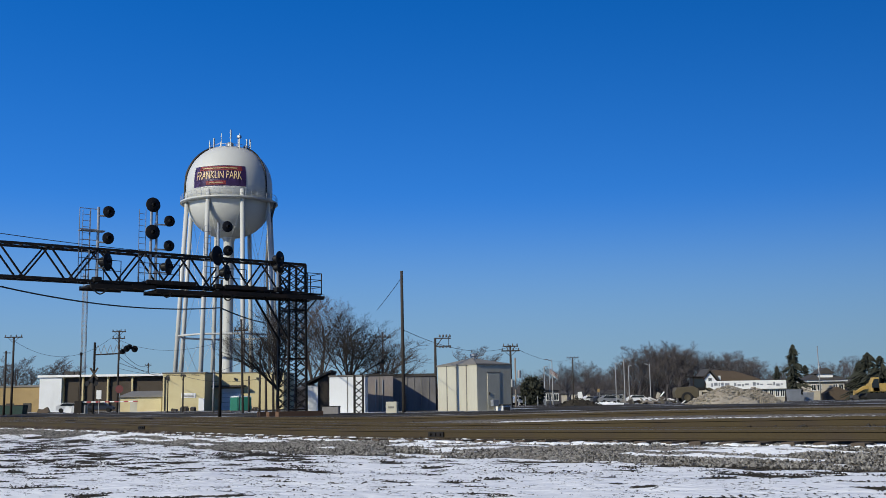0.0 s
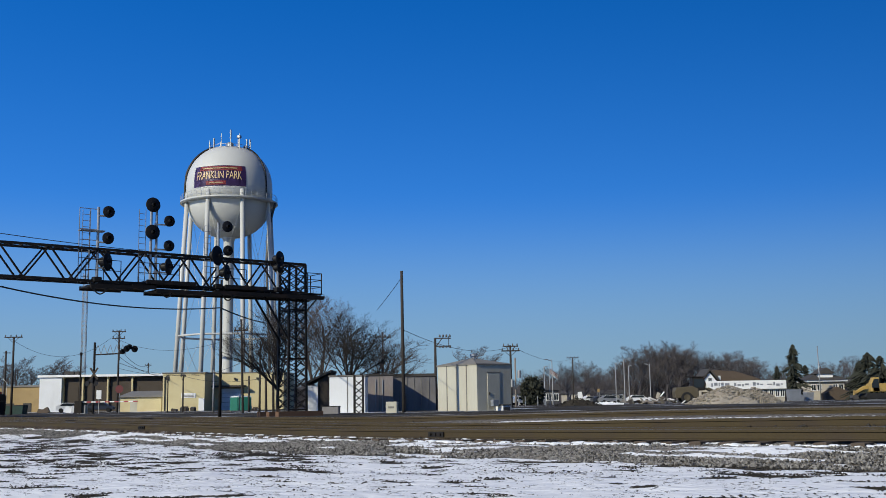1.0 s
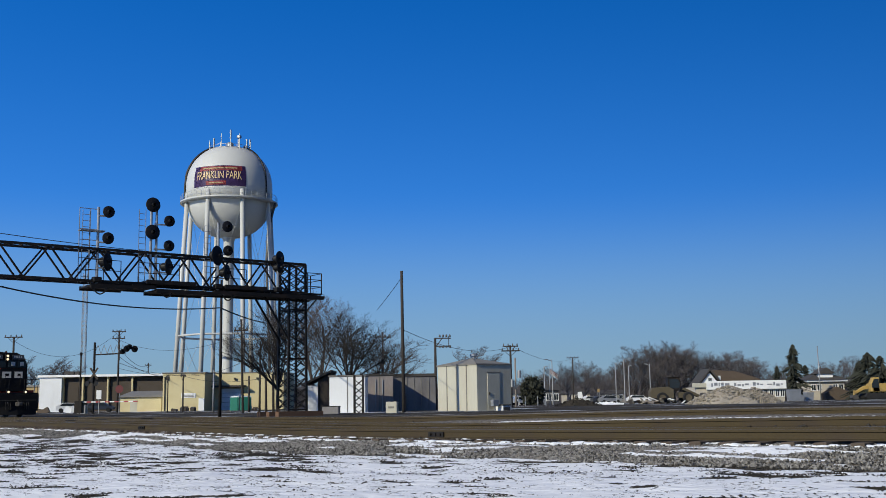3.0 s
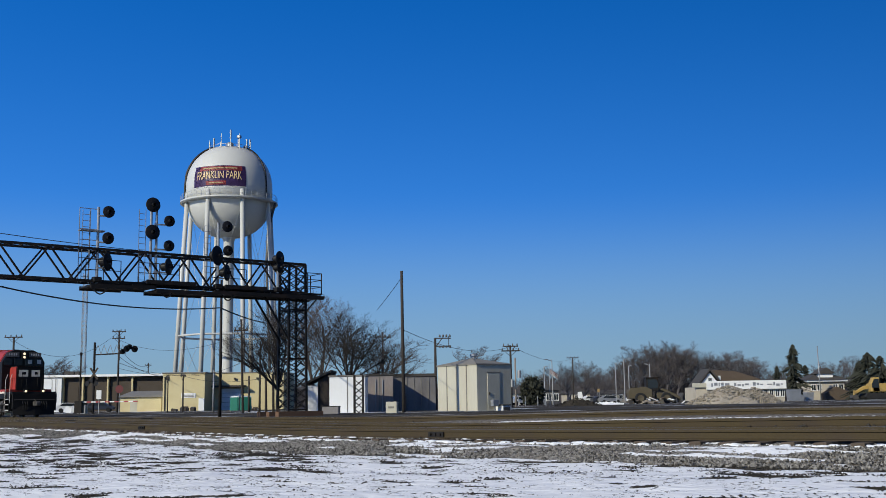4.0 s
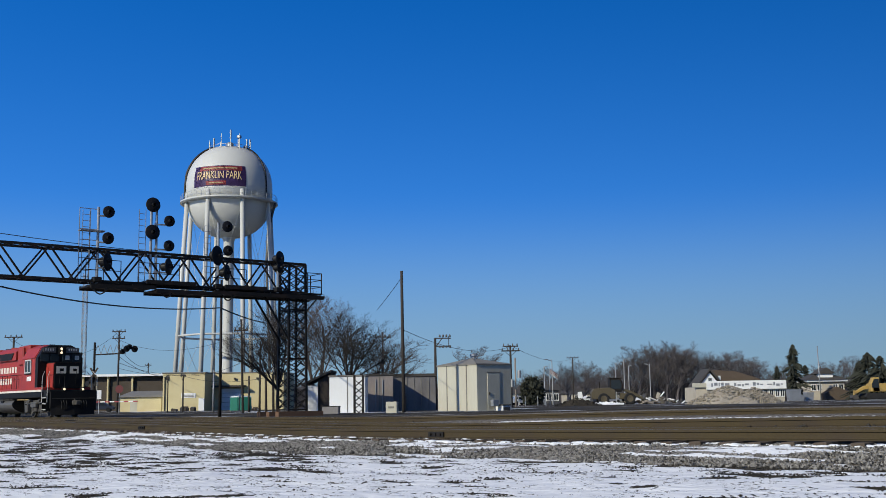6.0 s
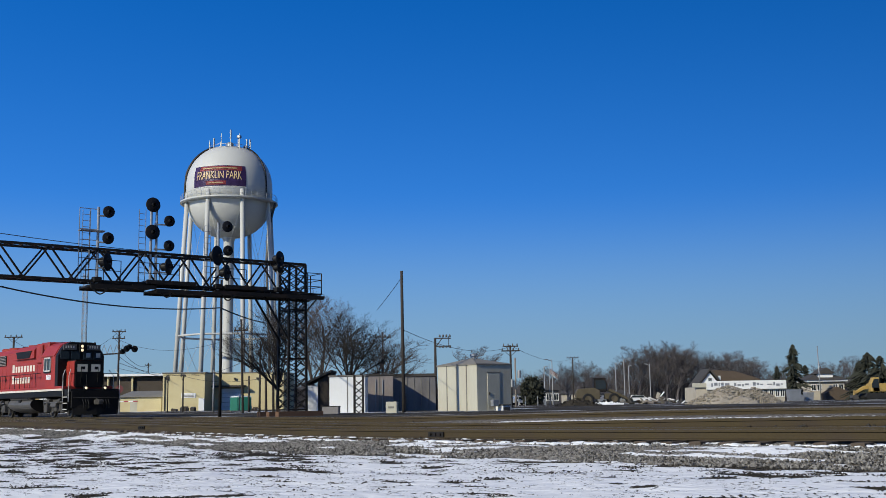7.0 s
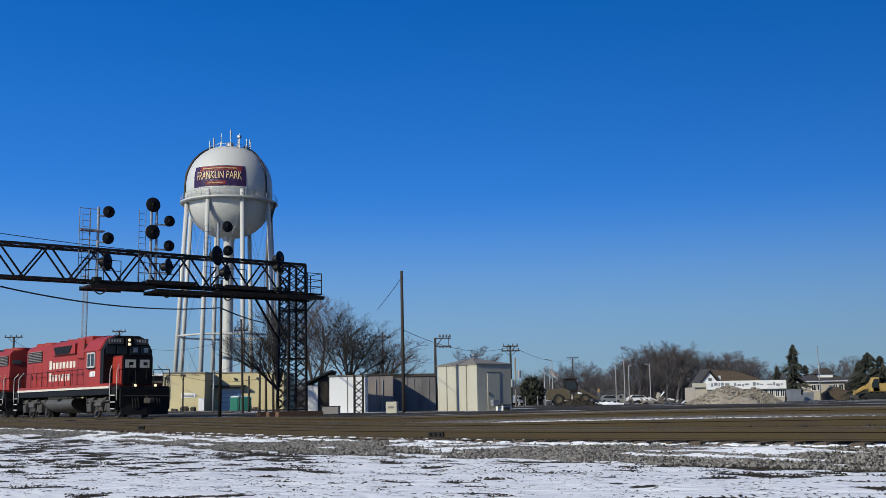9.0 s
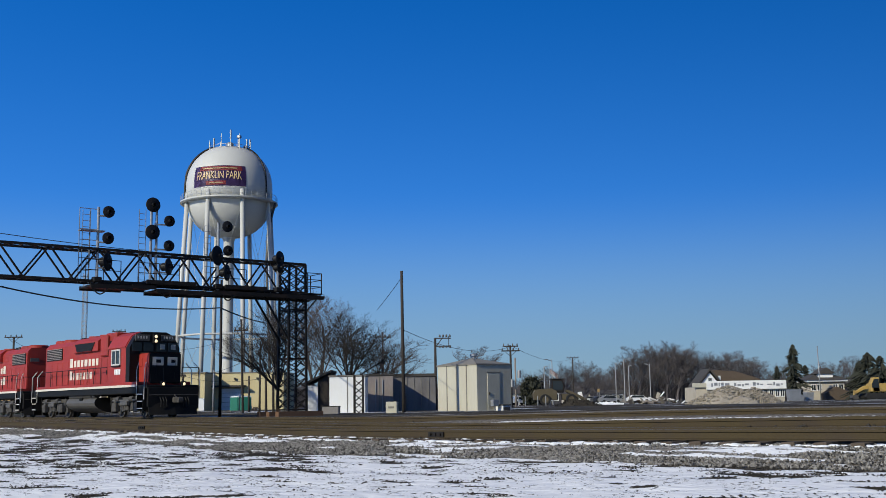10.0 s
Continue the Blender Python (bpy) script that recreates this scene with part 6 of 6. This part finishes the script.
for x, D, m_, nm in ((1058, 215, M_card, "dark"), (1072, 213, M_cars, "silver"), (1122, 205, M_carw, "white"), (1040, 216, M_carw, "white"), (920, 180, M_carw, "white"), (935, 182, M_cars, "silver"), (128, 165, M_carw, "white"), (178, 165, M_card, "dark")):
    car((x - 784) / 1900.0 * D, D, 0.42, 8 * (x % 3), m_, nm + " parked car in a far lot")
for x, D, wd, ht, col in ((915, 200, 22, 30, M_cream), (1015, 240, 45, 26, M_tanhouse), (1080, 250, 40, 24, M_roofgr), (968, 190, 28, 38, M_fuel)):
    k = D / 1900.0
    h = thing("distant_house", pose((x - wd / 2 - 784) * k, D, 0.2), "small distant house with dark roof", "house", "distant houses")
    part("wall", block(B(), 0, wd * k, 0, 6, -0.3, ht * k * 0.7), col, h)
    part("roof", prism(B(), ((-0.4, ht * k * 0.7), (6.4, ht * k * 0.7), (3, ht * k)), -0.4, wd * k + 0.4, "x"), M_darkroof, h)
    for i in range(3):
        pane(h, wd * k * (0.12 + 0.3 * i), wd * k * (0.12 + 0.3 * i) + 0.8, 0.9, 2.0, 0.0)

T_big = tree_mesh(31, 10.5, 0.95, 4, 3, 0.009, 0.26, 6)
T_mid = tree_mesh(45, 9.2, 0.8, 4, 2, 0.008, 0.2, 6)
T_far = [tree_mesh(60 + i, 12.0, 0.75, 4, 1, 0.017, 0.24, 6, 0.3, 0.1, (M_hazewood, M_hazewood)) for i in range(4)]
M_darkbark = shade("dark_wet_bark", (0.03, 0.025, 0.022), 0.95, 0.0, 0.35, 1.0, 15, 0.2)
T_dome = tree_mesh(12, 9.6, 0.75, 3, 11, 0.011, 0.2, 6, 0.35, 0.2, (M_darkbark, M_darkbark), 3.7)
T_fan = tree_mesh(29, 9.4, 0.7, 3, 10, 0.012, 0.19, 6, 0.4, 0.15, (M_darkbark, M_darkbark), 2.6)
tree(-8.45, 95.00, -0.04, T_dome, 1.0, 20, 0.95, "leafless tree with a dome of bare limbs behind the huts")
tree(-13.3, 86.00, 0.1, T_fan, 1.0, 130, 0.95, "dark leafless tree with fanned limbs beside the signal bridge")
tree(-12.16, 105.00, -0.11, T_mid, 1.38, 250, 0.8)
tree(-6.67, 110.00, -0.26, T_big, 0.85, 100)
rng = random.Random(77)
for x, top, D in ((40, 630, 230), (100, 630, 230), (120, 634, 240), (60, 640, 240), (20, 645, 250), (846, 614, 170), (820, 626, 175), (872, 626, 180), (930, 655, 210), (960, 650, 215), (1000, 640, 220), (1025, 636, 225), (1050, 646, 230),
                  (1086, 640, 270), (1105, 622, 260), (1122, 612, 262), (1140, 618, 270), (1155, 604, 265), (1172, 606, 262), (1190, 603, 260), (1205, 618, 270), (1225, 616, 262), (1240, 624, 275), (1256, 626, 265), (1275, 622, 262), (1292, 622, 270), (1310, 626, 262), (1328, 632, 275), (1345, 640, 280), (1380, 640, 280), (1480, 632, 260), (1495, 636, 270), (1515, 630, 250), (1440, 640, 280), (1095, 632, 300), (1113, 630, 305), (1132, 624, 300), (1150, 620, 310), (1165, 616, 300), (1183, 612, 305), (1198, 622, 300), (1215, 626, 310), (1232, 630, 300), (1250, 634, 305), (1268, 630, 310), (1285, 630, 300), (1303, 634, 305), (1320, 638, 300), (1010, 648, 300), (1038, 648, 300), (740, 655, 240), (655, 655, 250), (1068, 655, 290), (985, 655, 280)):
    k = D / 1900.0
    hor = 713 - (x - 784) * 0.0157
    tree((x - 784) * k, D, 0.3, T_far[rng.randrange(4)], ((hor - top) * k + 0.7) / 12.0, rng.uniform(0, 360), rng.uniform(0.85, 1.2), "leafless winter tree in a distant row", "far bare trees")
conifer(61.34, 190.00, 0.73, 9.40, 2.3, 2)
conifer(64.52, 210.00, 0.75, 6.19, 1.3, 3)
conifer(74.39, 190.00, 0.53, 8.00, 4.0, 4)
conifer(72.53, 180.00, 0.52, 7.01, 3.4, 5)
conifer(73.31, 220.00, 0.65, 6.72, 2.2, 6)
conifer(76.74, 200.00, 0.53, 6.95, 2.6, 7)
shrub(13.28, 165.00, 0.03, 4.69, 1.82, 9)



def far_brush():
    """Tangled leafless undergrowth along the far edge of the lots."""
    rng = random.Random(5)
    verts, faces = [], []
    for i in range(34000):
        x = rng.uniform(-150, 150)
        y = rng.uniform(262, 300)
        h = (5.6 + 4.5 * abs(noise.noise(Vector((x * 0.06, 2, 0)))) + 1.4 * noise.noise(Vector((x * 0.4, 5, 0)))) * rng.uniform(0.3, 1.15)
        w = 0.12
        lean = rng.uniform(-0.5, 0.5) * h
        k = len(verts)
        verts += [(x - w, y, 0.2), (x + w, y, 0.2), (x, y - w, 0.2), (x + lean, y + rng.uniform(-0.5, 0.5), 0.2 + max(0.3, h))]
        faces += [[k, k + 1, k + 3], [k + 1, k + 2, k + 3], [k + 2, k, k + 3]]
    me = bpy.data.meshes.new("far_brush")
    me.from_pydata(verts, [], faces)
    me.materials.append(M_hazewood)
    tagged(new("far_brush", me), "tangled leafless brush along the far lots", "brush", "", "stuff")


far_brush()


def small_things():
    fp = thing("flagpole", pose(16.23, 168.00, -0.03), "thin pole with a small red and white striped flag", "flagpole")
    part("pole", rod(B(), (0, 0, -0.3), (0, 0, 6.8), 0.06, 0.04, 8), M_galv, fp)
    for i in range(6):
        bm = B()
        prev = None
        for j in range(7):
            x, y = 0.08 + j * 0.2, 0.1 * math.sin(j * 1.3)
            zz = 5.9 - i * 0.13 - 0.15 * j
            cur = [bm.verts.new((x, y + o, zz + h)) for o, h in ((-0.01, 0), (0.01, 0), (0.01, 0.13), (-0.01, 0.13))]
            if prev:
                for q in range(4):
                    bm.faces.new((prev[q], prev[(q + 1) % 4], cur[(q + 1) % 4], cur[q]))
            prev = cur
        part("flag_stripe", bm, M_dimred if i % 2 == 0 else M_dimwhite, fp, "red stripe" if i % 2 == 0 else "white stripe")
    for x, y, D, w, h, mat, lab in ((1020, 694, 185, 0.75, 1.3, M_white, "plain white roadside sign on posts"), (1053, 689, 190, 0.4, 0.6, M_ochre, "ochre roadside sign on posts")):
        k = D / 1900.0
        sg = thing("roadside_sign", pose((x - 784) * k, D, 0.4), lab, "sign", "roadside signs")
        top = (709 - y) * k + 0.6
        part("plate", block(B(), -w / 2, w / 2, -0.05, 0.0, top - h, top), mat, sg)
        for xx in (-w * 0.3, w * 0.3):
            part("post", rod(B(), (xx, 0.04, -0.3), (xx, 0.04, top - 0.1), 0.04), M_galv, sg)
    for x, D, w, h in ((1398, 140, 1.4, 1.5), (1424, 142, 0.8, 1.1), (1412, 150, 1.2, 0.8)):
        k = D / 1900.0
        bn = thing("waste_container", pose((x - 784) * k - w / 2, D, 0.42, 0, 0, 6), "grey steel waste container beside the rubble", "container", "waste containers")
        part("body", prism(B(), ((0, 0.1), (w, 0.1), (w + 0.1, h), (-0.1, h)), 0, 1.1, "y"), M_galv, bn)
        part("rim", block(B(), -0.14, w + 0.14, -0.05, 1.15, h, h + 0.08), M_galv, bn)
    # joint bars bolted over the rail ends of the nearest track
    for s_ in (-34.5, -19.1):
        n_ = CENTRES[0] - 0.7525
        x, y = at(s_, n_)
        jb = bevel(box(B(), (-0.24, -0.05, 0.02), (0.24, -0.014, 0.14)), 0.006)
        for i in range(3):
            rod(jb, (-0.15 + i * 0.15, -0.085, 0.085), (-0.15 + i * 0.15, -0.04, 0.085), 0.03, None, 6)
        slope = math.degrees(math.atan(swing(s_ + 0.5) - swing(s_ - 0.5)))
        part("joint_bar", jb, M_black, TRACKS[0], "dark greasy rail joint bar", False, pose(x, y, rail_top(0, s_) - 0.192, 0, 0, math.degrees(math.atan2(DIR.y, DIR.x)) + slope))


small_things()


def more_things():
    wire((-20.43, 48.90, 9.06), (-10.76, 55.60, 8.62), 0.12, 0.02)
    for a, b, y in ((11.3, 10.5, 0.8), (7.9, 7.2, 0.8), (4.6, 3.9, 0.8)):
        bm = B()
        prev = None
        for i in range(9):
            f = i / 8
            p = Vector((a + (b - a) * f, y, LOW - 0.3 - 0.35 * math.sin(math.pi * f)))
            if prev:
                rod(bm, prev, p, 0.035, None, 5)
            prev = p
        solid("hanging_cable", bm, M_wire, BRIDGE, "black cable loop hanging under the bridge walkway", "cable", "cable loops")
    d = thing("dumpster", pose(-53.4, 130.00, 0.40), "dark green steel dumpster behind the tracks", "dumpster")
    k = 130 / 1900.0
    part("body", prism(B(), ((0, -0.2), (38 * k, -0.2), (40 * k, 15 * k), (-2 * k, 15 * k)), 0, 1.6, "y"), shade("dark_green_paint", (0.015, 0.045, 0.036), 0.7, 0.0, 0.3, 1, 10, 0.1), d)
    part("lid", block(B(), -2 * k, 40 * k, -0.05, 1.65, 15 * k, 16.5 * k), M_darkroof, d)
    for x, w, h, rx, ry, mat in ((120, 1.0, 0.9, -20, 25, M_whmetal), (128, 1.6, 0.7, -35, -15, M_whmetal), (134, 0.9, 1.0, -10, 5, M_galv), (142, 0.9, 1.5, 0, 0, M_darkroof), (76, 1.2, 0.6, -20, 10, M_tie), (86, 1.0, 0.8, -10, -30, M_tie)):
        kk = 150 / 1900.0
        bm = bevel(box(B(), (-w / 2, -0.15, 0), (w / 2, 0.15, h)), 0.03)
        solid("scrap_sheet", bm, mat, pose((x - 784) * kk, 150, 0.35, rx, ry, 0), "loose scrap sheet leaning in a junk heap", "scrap", "scrap heap")
    rng2 = random.Random(12)
    for i in range(14):
        x = rng2.uniform(305, 345) if i < 8 else rng2.uniform(440, 462)
        kk = 146 / 1900.0
        w = rng2.uniform(0.3, 0.9)
        solid("scrap_box", bevel(box(B(), (-w / 2, -0.3, 0), (w / 2, 0.3, rng2.uniform(0.3, 0.8))), 0.04), rng2.choice((M_tie, M_darkroof, M_galv, M_brown)), pose((x - 784) * kk, 146, 0.3, 0, rng2.uniform(-12, 12), rng2.uniform(0, 90)), "small dark scrap box by a wall", "scrap", "scrap boxes")
    for x, D in ((900, 140), (912, 142), (924, 141), (946, 143), (960, 142)):
        kk = D / 1900.0
        solid("fence_post", bevel(rod(B(), (0, 0, -0.3), (0, 0, 1.3), 0.06, None, 8), 0.005), M_galv, pose((x - 784) * kk, D, 0.4), "short pale steel fence post", "fence post", "fence posts")


more_things()

def motions():
    for ob, back, turn in ((loco_a, 0.0, 0.0), (loco_b, 18.05, 180.0)):
        walk(ob, [(0.0, train_pose(0, back, turn)), (5.0, train_pose(5, back, turn)), (10.0, train_pose(10, back, turn))])
    lx, ly, lz = loader.matrix_basis.translation
    walk(loader, [(t, pose(x, ly, 0.42)) for t, x in ((0.0, 35.3), (1.5, 35.2), (3.0, 31.9), (4.0, 28.9), (5.0, 26.2), (7.0, 21.7), (8.5, 18.6), (10.0, 15.8))])
    rate = math.degrees(SPEED / 0.51)
    for group, sign in ((sets_a, 1), (sets_b, -1)):
        for ob in group:
            p = ob.matrix_basis.translation.copy()
            walk(ob, [(k * 0.2, pose(p.x, p.y, p.z, 0, sign * rate * k * 0.2, 0)) for k in range(51)])


motions()
